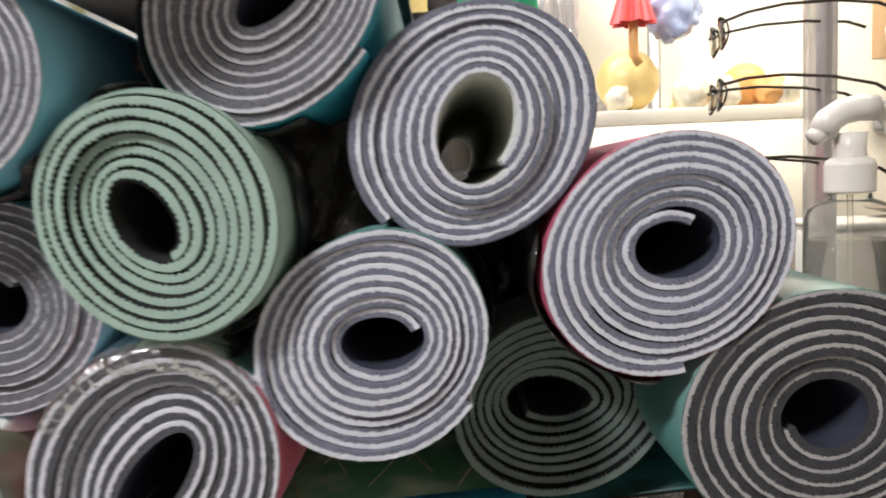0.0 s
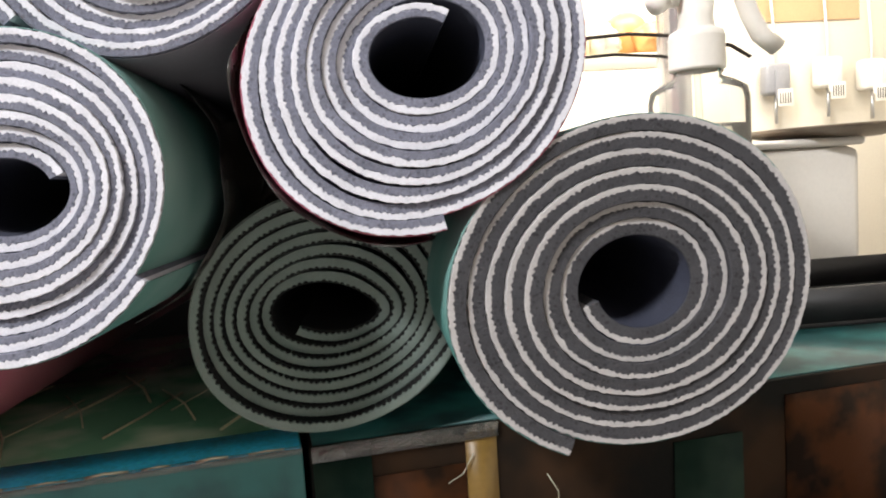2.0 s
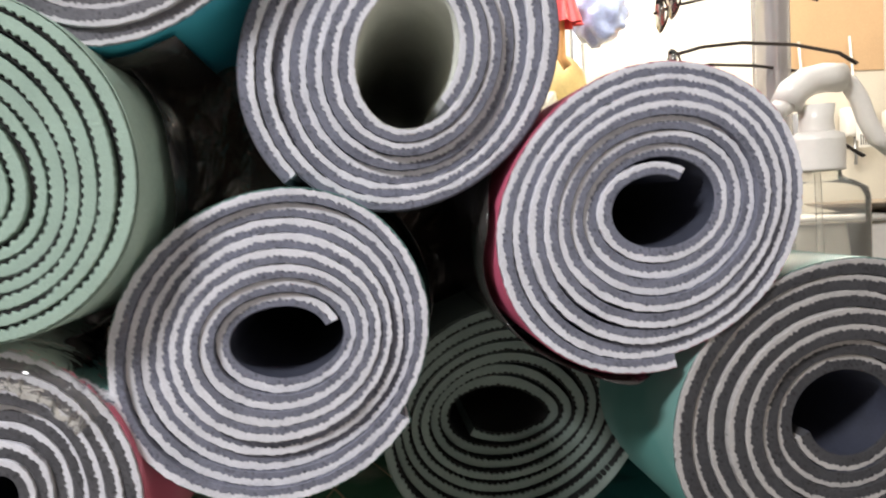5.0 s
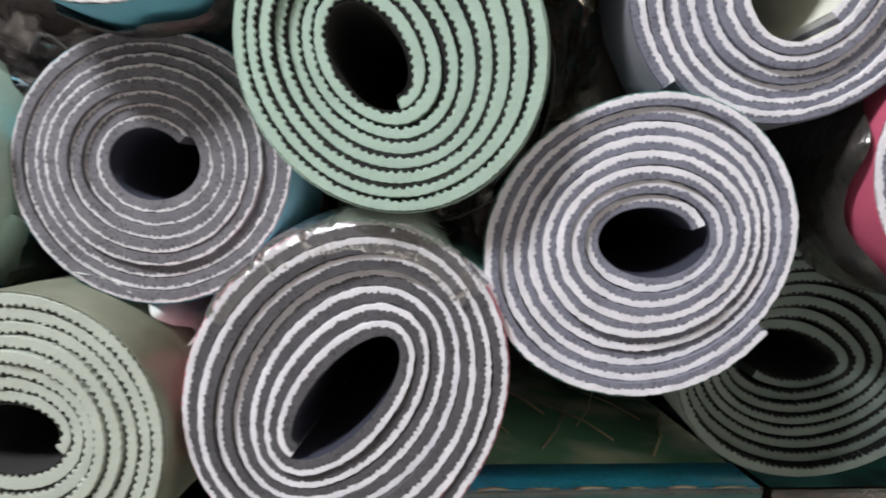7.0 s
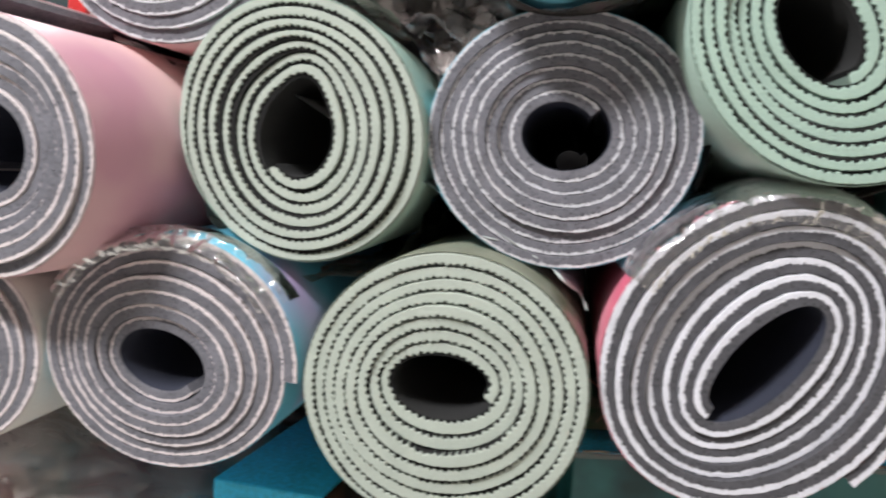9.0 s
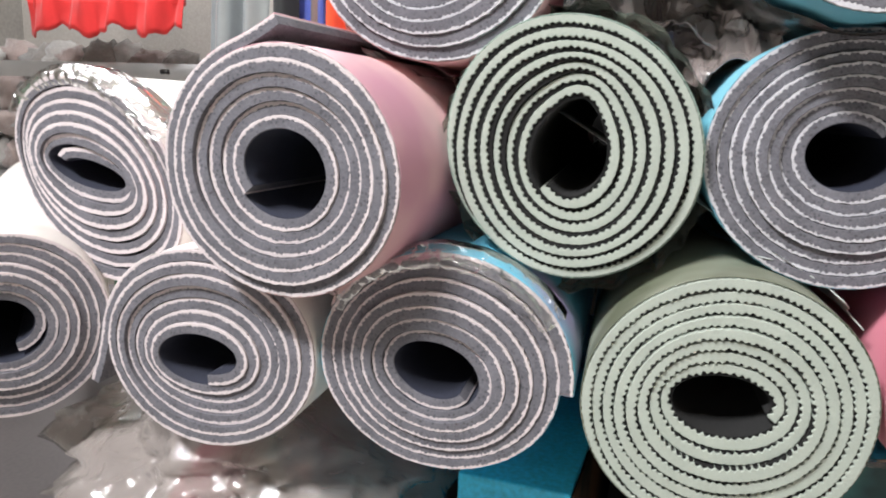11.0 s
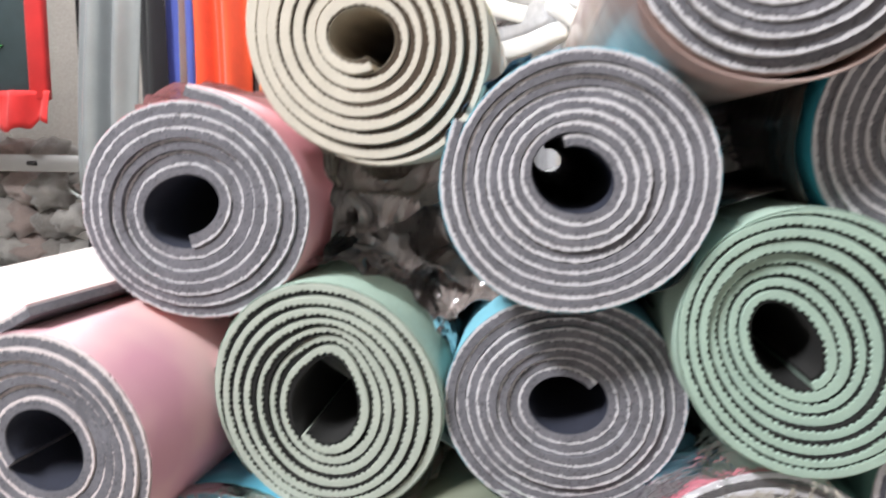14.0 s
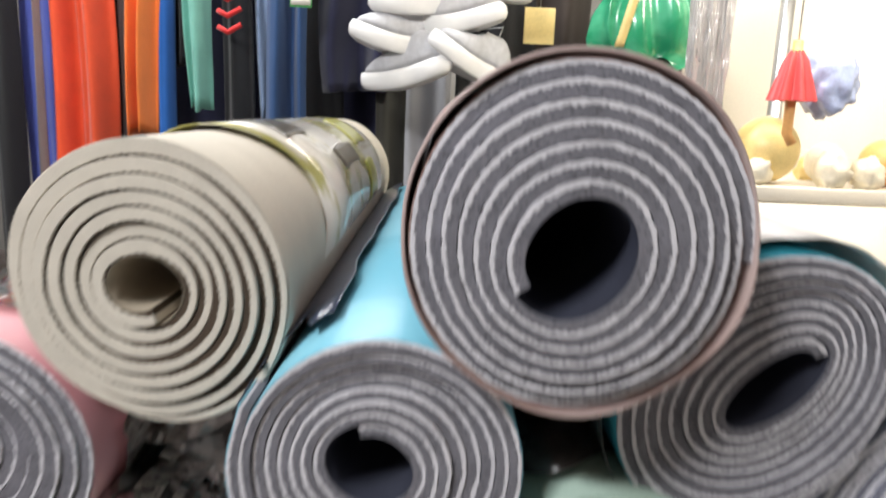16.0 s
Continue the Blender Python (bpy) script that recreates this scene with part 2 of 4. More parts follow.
    return bm


def lumpy(rx, ry, rz, amount, scale, seed, sub=4):
    """A crumpled bag or soft heap."""
    bm = bmesh.new()
    bmesh.ops.create_icosphere(bm, subdivisions=sub, radius=1.0)
    off = Vector((seed * 7.3, seed * 3.1, seed * 1.7))
    for v in bm.verts:
        d = v.co.normalized()
        n = noise.noise(d * scale + off) + 0.6 * abs(noise.noise(d * scale * 2.7 + off)) + 0.35 * noise.noise(d * scale * 6 + off)
        v.co = Vector((d.x * rx, d.y * ry, d.z * rz)) * (1 + amount * n)
    return bm


# ---- rolled mats ----


def ripple(s, period, amp, rng):
    """Smooth random ripple along the arc length s."""
    k = max(4, int(s[-1] / period) + 3)
    return np.interp(s, np.linspace(s[0], s[-1], k), rng.uniform(-1, 1, k)) * amp


def strip_mesh(name, inner, outer, y0, depth, lip=0.0002):
    """A band between two edge curves, with softened front edges, drawn out along y."""
    m = len(inner)
    w = outer - inner
    w = w / np.maximum(np.linalg.norm(w, axis=1, keepdims=True), 1e-6)
    col = lambda a, y: np.column_stack((a[:, 0], np.broadcast_to(y, m), a[:, 1]))
    loops = [col(inner + w * lip, y0), col(outer - w * lip, y0), col(outer, y0 + lip), col(outer, depth), col(inner, depth), col(inner, y0 + lip)]
    n = len(loops)
    verts = np.stack(loops, 1).reshape(-1, 3)
    i = np.arange(m - 1)[:, None] * n
    j = np.arange(n)[None, :]
    faces = np.stack((i + j, i + (j + 1) % n, i + n + (j + 1) % n, i + n + j), -1).reshape(-1, 4)
    caps = [list(range(n))[::-1], [(m - 1) * n + k for k in range(n)]]
    me = bpy.data.meshes.new(name)
    me.from_pydata(verts.tolist(), [], faces.tolist() + caps)
    return me


def mat_roll(label, y, outer, core, turns, way, tip, pale=0.34, dark=GREY, light=LIGHT, skin="grey", kind="two", flip=False,
             dive=0.22, pull=1.2, tail=0.0, tail_bend=0.0, fill=0.955, rough_edge=0.00055, telescope=0.002, seed=1, sleeve=0.0, cone=0.0, shell=0.0, inside="navy", turn=0.0, wrap=0.0, wrap_from=20, wrap_to=160, wrap_len=0.14, gape=0.0, gape_at=0.0, point=0.0, point_at=0.0, patch=()):
    """A rolled mat lying along y with its spiral end at the front. way: 1 unwinds counter-clockwise, tip: angle of the inner end."""
    rng = np.random.default_rng(seed)
    ob = thing("yoga_mat", outer[0], y, outer[1], label, "yoga mat", "rolled mats in the stack", turn)
    n = turns - dive
    phi0 = radians(tip) + way * 2 * math.pi * dive
    S1 = np.array([[outer[2], outer[3]], [outer[3], outer[4]]])
    S0 = np.array([[core[2], core[3]], [core[3], core[4]]])
    c0 = np.array([core[0] - outer[0], core[1] - outer[1]])
    ph = rng.uniform(0, 6.28, 6)

    def curve(tau):
        u = (tau - 0.5) / n
        f = phi0 + way * 2 * math.pi * tau
        d = np.stack((np.cos(f), np.sin(f)), -1)
        q = np.clip(u, -0.2, 1.2)[:, None]
        p = (d @ S0.T) * (1 - q) + (d @ S1.T) * q
        wob = 1 + 0.006 * np.sin(2 * f + ph[0] + tau) + 0.005 * np.sin(3 * f + ph[1] + 0.7 * tau) + 0.003 * np.sin(5 * f + ph[2] - tau)
        wob = wob + point * np.maximum(np.cos(f - radians(point_at)), 0) ** 8 * np.clip(1 - 1.6 * q[:, 0], 0, 1)
        shrink = np.where(tau < 0, 1 + np.minimum(tau, 0) * pull, 1.0)
        return c0 * (1 - np.clip(q, 0, 1)) + p * (wob * shrink)[:, None]

    fine = np.linspace(-dive, n, 4000)
    arc = np.concatenate(([0], np.cumsum(np.linalg.norm(np.diff(curve(fine), axis=0), axis=1))))
    m = int(arc[-1] / 0.00075)
    s = np.linspace(0, arc[-1], m)
    tau = np.interp(s, arc, fine)
    a = curve(tau)
    t = np.gradient(a, axis=0)
    t = t / np.linalg.norm(t, axis=1, keepdims=True)
    normal = np.stack((t[:, 1], -t[:, 0]), -1) * way
    full = np.linalg.norm(curve(tau + 1) - a, axis=1)
    gap0 = np.linalg.norm(curve(np.array([1.0])) - curve(np.array([0.0])))
    full = np.where(tau < 0, gap0, full)
    gap0 = np.median(full)
    full = np.minimum(full, gap0 * 1.12)
    if tail:
        k = int(tail / 0.00075)
        step = np.arange(1, k + 1)[:, None] * 0.00075
        ang = np.radians(tail_bend) * (step[:, 0] / tail)
        d = t[-1]
        dirs = np.stack((d[0] * np.cos(ang) - d[1] * np.sin(ang), d[0] * np.sin(ang) + d[1] * np.cos(ang)), -1)
        ext = a[-1] + np.cumsum(dirs * 0.00075, axis=0)
        a = np.vstack((a, ext))
        normal = np.vstack((normal, np.stack((dirs[:, 1], -dirs[:, 0]), -1) * way))
        full = np.concatenate((full, np.full(k, full[-1])))
        s = np.concatenate((s, s[-1] + step[:, 0]))
        tau = np.concatenate((tau, tau[-1] + step[:, 0] / 0.35))
    width = full[:, None]
    slack = np.clip(fill + ripple(s, 0.05, 0.035, rng) - 0.05 * np.maximum(ripple(s, 0.11, 1.0, rng), 0.35) + 0.0175, 0.72, 0.985)[:, None]
    face = ripple(s, 0.09, telescope * 0.4, rng) + ripple(s, 0.012, 0.00018, rng) + telescope * np.sin(tau * 1.1 + ph[3]) + cone * (1 - np.clip((tau - 0.5) / n, 0, 1))
    jag = (ripple(s, 0.0009, rough_edge, rng) + 0.6 * rough_edge * np.sin(s * 2 * math.pi / 0.0021))[:, None]
    if kind == "rib":
        fade = (1 - 0.93 * np.clip((s - (s[-1] - 0.07)) / 0.07, 0, 1) ** 1.3)[:, None]
        slack = slack * fade
    lo, hi = a, a + normal * width * slack
    if kind == "two":
        cut = 1 - pale if not flip else pale
        mid = a + normal * (width * slack * cut + jag)
        fuzz = ripple(s, 0.0011, rough_edge * 0.6, rng)[:, None] * normal
        pairs = (("foam_layer", lo, mid, dark, 0.0), ("pale_layer", mid, hi + fuzz, light, 0.0001))
        if flip:
            pairs = (("pale_layer", lo + fuzz, mid, light, -0.0002), ("foam_layer", mid, hi, dark, 0.0))
        for nm, i, o, mt, dy in pairs:
            part_mesh(nm, strip_mesh(nm, i, o, face + dy, 0.61), mt, ob, smooth=False)
    elif kind == "rib":
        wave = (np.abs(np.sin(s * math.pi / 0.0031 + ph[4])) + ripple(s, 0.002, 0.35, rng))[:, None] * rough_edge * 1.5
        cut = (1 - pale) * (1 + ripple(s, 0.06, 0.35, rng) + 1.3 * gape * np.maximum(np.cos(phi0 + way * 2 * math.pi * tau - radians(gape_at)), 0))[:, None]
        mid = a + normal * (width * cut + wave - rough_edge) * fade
        # black rubber layer; a given dark colour paints the gap shade instead
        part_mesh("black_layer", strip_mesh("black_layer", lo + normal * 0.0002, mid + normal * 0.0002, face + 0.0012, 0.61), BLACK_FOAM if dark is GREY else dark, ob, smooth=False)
        part_mesh("foam_layer", strip_mesh("foam_layer", mid, hi - normal * wave * 0.25, face, 0.61, 0.0003), light, ob, smooth=False)
    else:
        part_mesh("foam_layer", strip_mesh("foam_layer", lo + normal * jag, hi, face, 0.61, 0.0003), light, ob, smooth=False)
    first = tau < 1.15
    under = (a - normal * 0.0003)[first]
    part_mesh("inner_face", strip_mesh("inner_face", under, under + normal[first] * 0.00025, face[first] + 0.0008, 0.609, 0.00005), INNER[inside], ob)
    # printed skin round the outermost turn
    last = tau > n - 1.03
    base = (hi + normal * 0.0002)[last]
    part_mesh("printed_skin", strip_mesh("printed_skin", base, base + normal[last] * 0.0004, face[last] + 0.0012, 0.609, 0.0001), SKIN[skin], ob)
    if wrap:
        g = np.radians(np.linspace(wrap_from, wrap_to, 90))
        e = np.stack((np.cos(g), np.sin(g)), -1) @ S1.T
        bm = bmesh.new()
        rows = []
        for yy, sc in ((-0.004, 1 - wrap), (-0.0075, 1 - wrap * 0.45), (-0.006, 1.0), (0.004, 1.05), (wrap_len * 0.2, 1.09), (wrap_len * 0.5, 1.09), (wrap_len, 1.085)):
            row = []
            for k, pnt in enumerate(e):
                nn = noise.noise(Vector((g[k] * 6, yy * 20, seed)))
                n2 = noise.noise(Vector((g[k] * 19, yy * 60 + 3, seed)))
                sc2 = sc + (0.030 * nn + 0.012 * n2) * (1.0 if yy < 0 else 0.25)
                row.append(bm.verts.new((pnt[0] * sc2, yy + 0.0015 * n2 * (1 if yy < 0.01 else 0), pnt[1] * sc2)))
            rows.append(row)
        for r0, r1 in zip(rows, rows[1:]):
            for k in range(len(r0) - 1):
                bm.faces.new((r0[k], r0[k + 1], r1[k + 1], r1[k]))
        part("plastic_wrap", bm, FILM, ob, "clear crinkled plastic film")
    if shell:
        g = np.radians(np.linspace(-165, 200, 300))
        e = np.stack((np.cos(g), np.sin(g)), -1) @ S1.T
        grow = shell * (0.55 + 1.6 * np.clip(np.sin(g), 0, 1))[:, None]
        film = e * (1.004 + grow)
        part_mesh("loose_wrap", strip_mesh("loose_wrap", film, film * 1.022, 0.002 * np.sin(g * 5) - 0.002, 0.6, 0.0003), SKIN["blush"], ob, "loose pale rose wrapping sheet")
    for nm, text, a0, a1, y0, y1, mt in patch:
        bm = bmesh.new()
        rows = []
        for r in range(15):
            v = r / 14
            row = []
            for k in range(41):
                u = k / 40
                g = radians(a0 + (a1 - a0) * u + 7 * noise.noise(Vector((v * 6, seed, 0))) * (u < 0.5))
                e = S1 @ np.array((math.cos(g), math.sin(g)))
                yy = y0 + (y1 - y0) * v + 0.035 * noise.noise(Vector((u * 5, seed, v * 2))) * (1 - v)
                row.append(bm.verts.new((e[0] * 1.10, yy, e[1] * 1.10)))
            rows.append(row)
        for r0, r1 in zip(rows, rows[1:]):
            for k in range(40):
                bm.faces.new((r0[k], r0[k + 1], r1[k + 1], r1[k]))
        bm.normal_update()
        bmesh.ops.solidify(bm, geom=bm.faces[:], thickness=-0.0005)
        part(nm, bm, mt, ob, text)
    if sleeve:
        bm = bmesh.new()
        rows = []
        for yy in np.linspace(sleeve, 0.6, 60):
            row = []
            for k in range(96):
                g = 2 * math.pi * k / 96
                e = S1 @ np.array((math.cos(g), math.sin(g)))
                q = Vector((math.cos(g) * 2.5, math.sin(g) * 2.5, yy * 16 + seed))
                f = 1.08 + 0.05 * noise.noise(q) + 0.13 * max(0, 0.5 - abs(noise.noise(Vector((q.x * 2, q.y * 2, q.z * 0.6 + 5))))) + 0.07 * max(0, 0.4 - abs(noise.noise(Vector((q.x * 4, q.y * 4, q.z * 1.9)))))
                row.append(bm.verts.new((e[0] * f, yy + 0.012 * noise.noise(q * 0.7) * (yy < sleeve + 0.01), e[1] * f)))
            rows.append(row)
        for r0, r1 in zip(rows, rows[1:]):
            for k in range(96):
                bm.faces.new((r0[k], r0[(k + 1) % 96], r1[(k + 1) % 96], r1[k]))
        part("plastic_sleeve", bm, ROSE_FILM, ob, "loose crinkled rosy plastic sleeve", smooth=False)
    return ob


# ---- setting ----
# floor and ceiling close the room; their tones also set the fill
tagged(part("floor", boxed(-3.2, 1.85, -2.6, 3.1, -0.95, -0.85), FLOOR, smooth=False), "worn brown shop floor", "floor", kind="structure")
tagged(part("ceiling", boxed(-3.2, 1.85, -2.6, 3.1, 1.95, 2.05), CEIL, smooth=False), "plain white shop ceiling", "ceiling", kind="structure")
tagged(part("wall_north", boxed(-3.2, 1.75, 3.0, 3.1, -0.85, 1.95), WALL, smooth=False), "plain cream shop wall", "wall", kind="structure")
# south and west walls are added out of view to shape the fill
tagged(part("wall_south", boxed(-3.2, 1.75, -2.6, -2.5, -0.85, 1.95), FRONT_BOUNCE, smooth=False), "unseen wall added to bounce fill from the front", "wall", kind="structure")
tagged(part("wall_west", boxed(-3.2, -3.1, -2.5, 3.0, -0.85, 1.95), SIDE_BOUNCE, smooth=False), "plain cream shop wall", "wall", kind="structure")
tagged(part("wall_east", boxed(1.75, 1.85, -2.5, 3.0, -0.85, 1.95), WALL, smooth=False), "cream panelled shop wall behind the shelf", "wall", kind="structure")

TABLE = surface("table_laminate", (0.10, 0.09, 0.09), 0.5, 0.2, 10, 300, 0.1)
table = thing("display_table", 0, 0.4, -0.85, "dark laminate display table under the stacked mats", "table")
part("tabletop", boxed(-1.0, 1.0, -0.36, 0.45, 0.70, 0.74, 0.004), TABLE, table)
for lx in (-0.95, 0.95):
    for ly in (-0.3, 0.4):
        part("leg", boxed(lx - 0.03, lx + 0.03, ly - 0.03, ly + 0.03, 0.0, 0.70, 0.004), TABLE, table)

# brown layer that paints the shade in the beige mat's gaps
GAP_SHADE = surface("gap_shade_foam", (0.06, 0.042, 0.028), 0.9, 0.3, 60, 1100, 0.5)
# ---- the stack ----
STACK = [
    dict(label="rolled lilac-grey mat with a white inner face and loose end", y=0.0131, outer=(0.1539, 0.2575, 0.0611, 0.004, 0.0618), core=(0.156, 0.257, 0.0213, 0.0016, 0.0275),
         turns=6.75, way=1, tip=-50, pale=0.44, dark=GREY_BLUE, skin="slate", flip=True, tail=0.004, cone=-0.004, inside="white", dive=0.08, pull=0.3),
    dict(label="rolled lilac-grey mat with a deep pink outside", y=0.0041, outer=(0.2502, 0.1899, 0.0634, 0.0041, 0.0609), core=(0.2515, 0.1935, 0.0225, 0.0008, 0.0178),
         turns=7.6, way=1, tip=62, pale=0.45, dark=GREY_BLUE, skin="rose", dive=0.24, pull=0.75, patch=[("shade_wrap", "dark wrap panel standing in for shade", 135, 275, 0.015, 0.6, SIDE_SHADE)]),
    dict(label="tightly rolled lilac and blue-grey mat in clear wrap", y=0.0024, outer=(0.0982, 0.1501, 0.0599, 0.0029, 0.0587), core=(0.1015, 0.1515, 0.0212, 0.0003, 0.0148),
         turns=7.84, way=1, tip=22, pale=0.50, dark=GREY_BLUE, skin="aqua", patch=[("shade_wrap", "dark wrap panel standing in for shade", -70, 75, 0.075, 0.6, SIDE_SHADE)], dive=0.14, pull=0.4),
    dict(label="rolled shaded mint green mat with a pointed core, set back", y=0.0858, outer=(0.2060, 0.0895, 0.0695, 0.0045, 0.0600), core=(0.2005, 0.0835, 0.0265, -0.0003, 0.0155),
         turns=7.4, way=1, tip=228, light=MINT_SHADED, skin="sage", kind="rib", pale=0.78, fill=0.97, cone=0.028, inside="black", rough_edge=0.0008, pull=0.4, point=0.16, point_at=-8),
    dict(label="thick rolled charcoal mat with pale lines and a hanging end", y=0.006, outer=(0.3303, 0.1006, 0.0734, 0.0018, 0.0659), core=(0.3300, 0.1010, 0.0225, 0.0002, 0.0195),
         turns=7.13, way=1, tip=200, pale=0.32, dark=UMBER_SHADED, light=TAUPE_SHADED, skin="aqua", tail=0.0, dive=0.12, pull=0.15),
    dict(label="rolled charcoal and white mat with a slanted core in plastic film", y=-0.0019, outer=(-0.0181, 0.0876, 0.0639, 0.0052, 0.0681), core=(-0.017, 0.0865, 0.0212, 0.0088, 0.0240),
         turns=6.78, way=-1, tip=232, pale=0.40, dark=GREY_DARK, skin="coral", wrap=0.17, wrap_from=35, wrap_to=150, dive=0.12, pull=0.15),
    dict(label="rolled ribbed mint green mat", y=-0.0158, outer=(-0.0009, 0.2199, 0.0583, -0.0028, 0.0605), core=(-0.0075, 0.2185, 0.0165, -0.004, 0.0190),
         turns=7.5, way=1, tip=-60, light=MINT, skin="mint", kind="rib", pale=0.77, fill=0.97, cone=0.01, inside="black", dive=0.06, pull=0.2, rough_edge=0.0008, patch=[("shade_wrap", "dark wrap panel standing in for shade", -75, 128, 0.030, 0.6, SIDE_SHADE)]),
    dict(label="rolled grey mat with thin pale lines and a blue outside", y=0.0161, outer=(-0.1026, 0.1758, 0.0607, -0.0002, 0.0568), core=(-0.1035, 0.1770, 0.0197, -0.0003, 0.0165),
         turns=7.75, way=1, tip=40, pale=0.24, light=LIGHT_DIM, skin="sky", tail=0.004, dive=0.14, pull=0.3, sleeve=0.05, patch=[("shade_wrap", "dark wrap panel standing in for shade", -75, 55, 0.03, 0.6, SIDE_SHADE)], rough_edge=0.00062),
    dict(label="rolled ribbed mint mat with a pointed egg-shaped core", y=0.0079, outer=(-0.2237, 0.1727, 0.0592, -0.0017, 0.0621), core=(-0.2235, 0.1715, 0.0172, 0.0002, 0.0222),
         turns=7.0, way=1, tip=225, light=MINT_PALE, skin="mint", kind="rib", pale=0.73, fill=0.97, sleeve=0.02, inside="black", dive=0.06, pull=0.2, rough_edge=0.0008, gape=0.5, gape_at=155, point=0.20, point_at=82),
    dict(label="rolled pale mint mat with an oval core in clear wrap", y=-0.0125, outer=(-0.1463, 0.062, 0.0624, 0.0007, 0.0617), core=(-0.148, 0.0665, 0.0225, 0.0002, 0.0144),
         turns=7.75, way=1, tip=-20, light=MINT_PALE, skin="olive", kind="rib", pale=0.84, fill=0.97, wrap=0.0, wrap_from=-5, wrap_to=70, dive=0.06, pull=0.2, inside="black", rough_edge=0.001, patch=[("torn_label", "torn pale paper label", 32, 84, 0.03, 0.5, LABEL)], wrap_len=0.03),
    dict(label="rolled grey mat with a sky blue outside in clear film", y=-0.0105, outer=(-0.279, 0.0671, 0.0625, -0.0007, 0.0554), core=(-0.2825, 0.063, 0.0214, -0.002, 0.0159),
         turns=6.9, way=-1, tip=-42, pale=0.24, light=LIGHT_PINK, skin="blue", wrap=0.10, wrap_from=30, wrap_to=150, dive=0.10, pull=0.6, wrap_len=0.018),
    dict(label="loosely rolled grey mat with pale edges and an open end flap", y=-0.0104, outer=(-0.4062, 0.0608, 0.0616, -0.0007, 0.0532), core=(-0.4105, 0.0565, 0.0245, 0.0, 0.0135),
         turns=6.69, way=1, tip=-75, pale=0.30, light=LIGHT_PINK, skin="white", tail=0.035, tail_bend=-15, dive=0.10, pull=0.5),
    dict(label="rolled grey mat with a pastel pink outside and a bent end", y=-0.038, outer=(-0.3503, 0.161, 0.061, -0.0007, 0.0582), core=(-0.349, 0.161, 0.0227, -0.0007, 0.0205),
         turns=6.28, way=-1, tip=212, pale=0.27, light=LIGHT_PINK, skin="pastel", tail=0.026, tail_bend=12, dive=0.12, pull=0.25, turn=-5, patch=[("film_label", "glossy translucent rosy film label", 25, 100, 0.10, 0.30, PINK_FILM)]),
    dict(label="squashed rolled grey mat in white torn wrapping", y=0.05, outer=(-0.5195, 0.142, 0.0588, -0.009, 0.0623), core=(-0.5245, 0.145, 0.027, -0.005, 0.012),
         turns=6.72, way=-1, tip=150, pale=0.38, light=LIGHT_PINK, skin="white", wrap=0.12, wrap_from=20, wrap_to=150, wrap_len=0.03),
    dict(label="rolled grey mat with a white outside", y=0.0, outer=(-0.545, 0.054, 0.058, 0.0, 0.057), core=(-0.547, 0.0545, 0.021, 0.0, 0.0195),
         turns=6.8, way=1, tip=-60, pale=0.28, light=LIGHT_PINK, skin="white", turn=40),
    dict(label="rolled grey mat with thin pale lines and a pink outside", y=0.0152, outer=(-0.2972, 0.2708, 0.061, -0.0006, 0.0574), core=(-0.3005, 0.2705, 0.0214, 0.0018, 0.0184),
         turns=6.43, way=1, tip=-75, pale=0.22, light=LIGHT_DIM, skin="pink", tail=0.012, tail_bend=-8, sleeve=0.03, dive=0.08, pull=0.3, rough_edge=0.00062),
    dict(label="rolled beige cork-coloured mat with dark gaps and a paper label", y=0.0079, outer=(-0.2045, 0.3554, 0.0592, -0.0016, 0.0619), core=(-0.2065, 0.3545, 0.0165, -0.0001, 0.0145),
         turns=7.1, way=-1, tip=-70, light=BEIGE, skin="beige", kind="rib", pale=0.87, fill=0.97, dark=GAP_SHADE, rough_edge=0.0004, inside="beige", dive=0.10, pull=0.8, gape=2.2, gape_at=-25),
    dict(label="rolled grey mat with pale edges, a loose end and aqua outside", y=-0.0186, outer=(-0.1026, 0.2898, 0.0587, 0.0014, 0.0568), core=(-0.1045, 0.2915, 0.0180, -0.001, 0.0168),
         turns=7.834, way=-1, tip=105, pale=0.34, light=LIGHT_DIM, skin="sky", dive=0.12, pull=0.5, patch=[("dark_strip", "dark navy strip", 112, 165, 0.03, 0.59, NAVY_STRIP), ("shade_wrap", "dark wrap panel standing in for shade", 185, 330, 0.02, 0.6, SIDE_SHADE)], tail=0.012),
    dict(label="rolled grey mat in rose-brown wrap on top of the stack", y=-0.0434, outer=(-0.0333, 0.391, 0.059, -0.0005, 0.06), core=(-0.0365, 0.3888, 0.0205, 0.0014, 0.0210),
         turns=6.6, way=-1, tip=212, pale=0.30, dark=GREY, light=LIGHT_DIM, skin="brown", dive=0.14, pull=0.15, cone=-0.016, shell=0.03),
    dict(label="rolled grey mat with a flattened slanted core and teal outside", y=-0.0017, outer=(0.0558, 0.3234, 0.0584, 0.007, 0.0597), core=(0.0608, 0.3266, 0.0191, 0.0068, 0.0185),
         turns=7.8, way=1, tip=38, pale=0.34, light=LIGHT_DIM, skin="teal", dive=0.16, pull=0.5, patch=[("shade_wrap", "dark wrap panel standing in for shade", 110, 290, 0.004, 0.6, SIDE_SHADE), ("pale_top", "pale panel over the top", 12, 112, 0.004, 0.6, SKIN["white"])]),
]
for number, spec in enumerate(STACK):
    mat_roll(seed=number + 3, **spec)

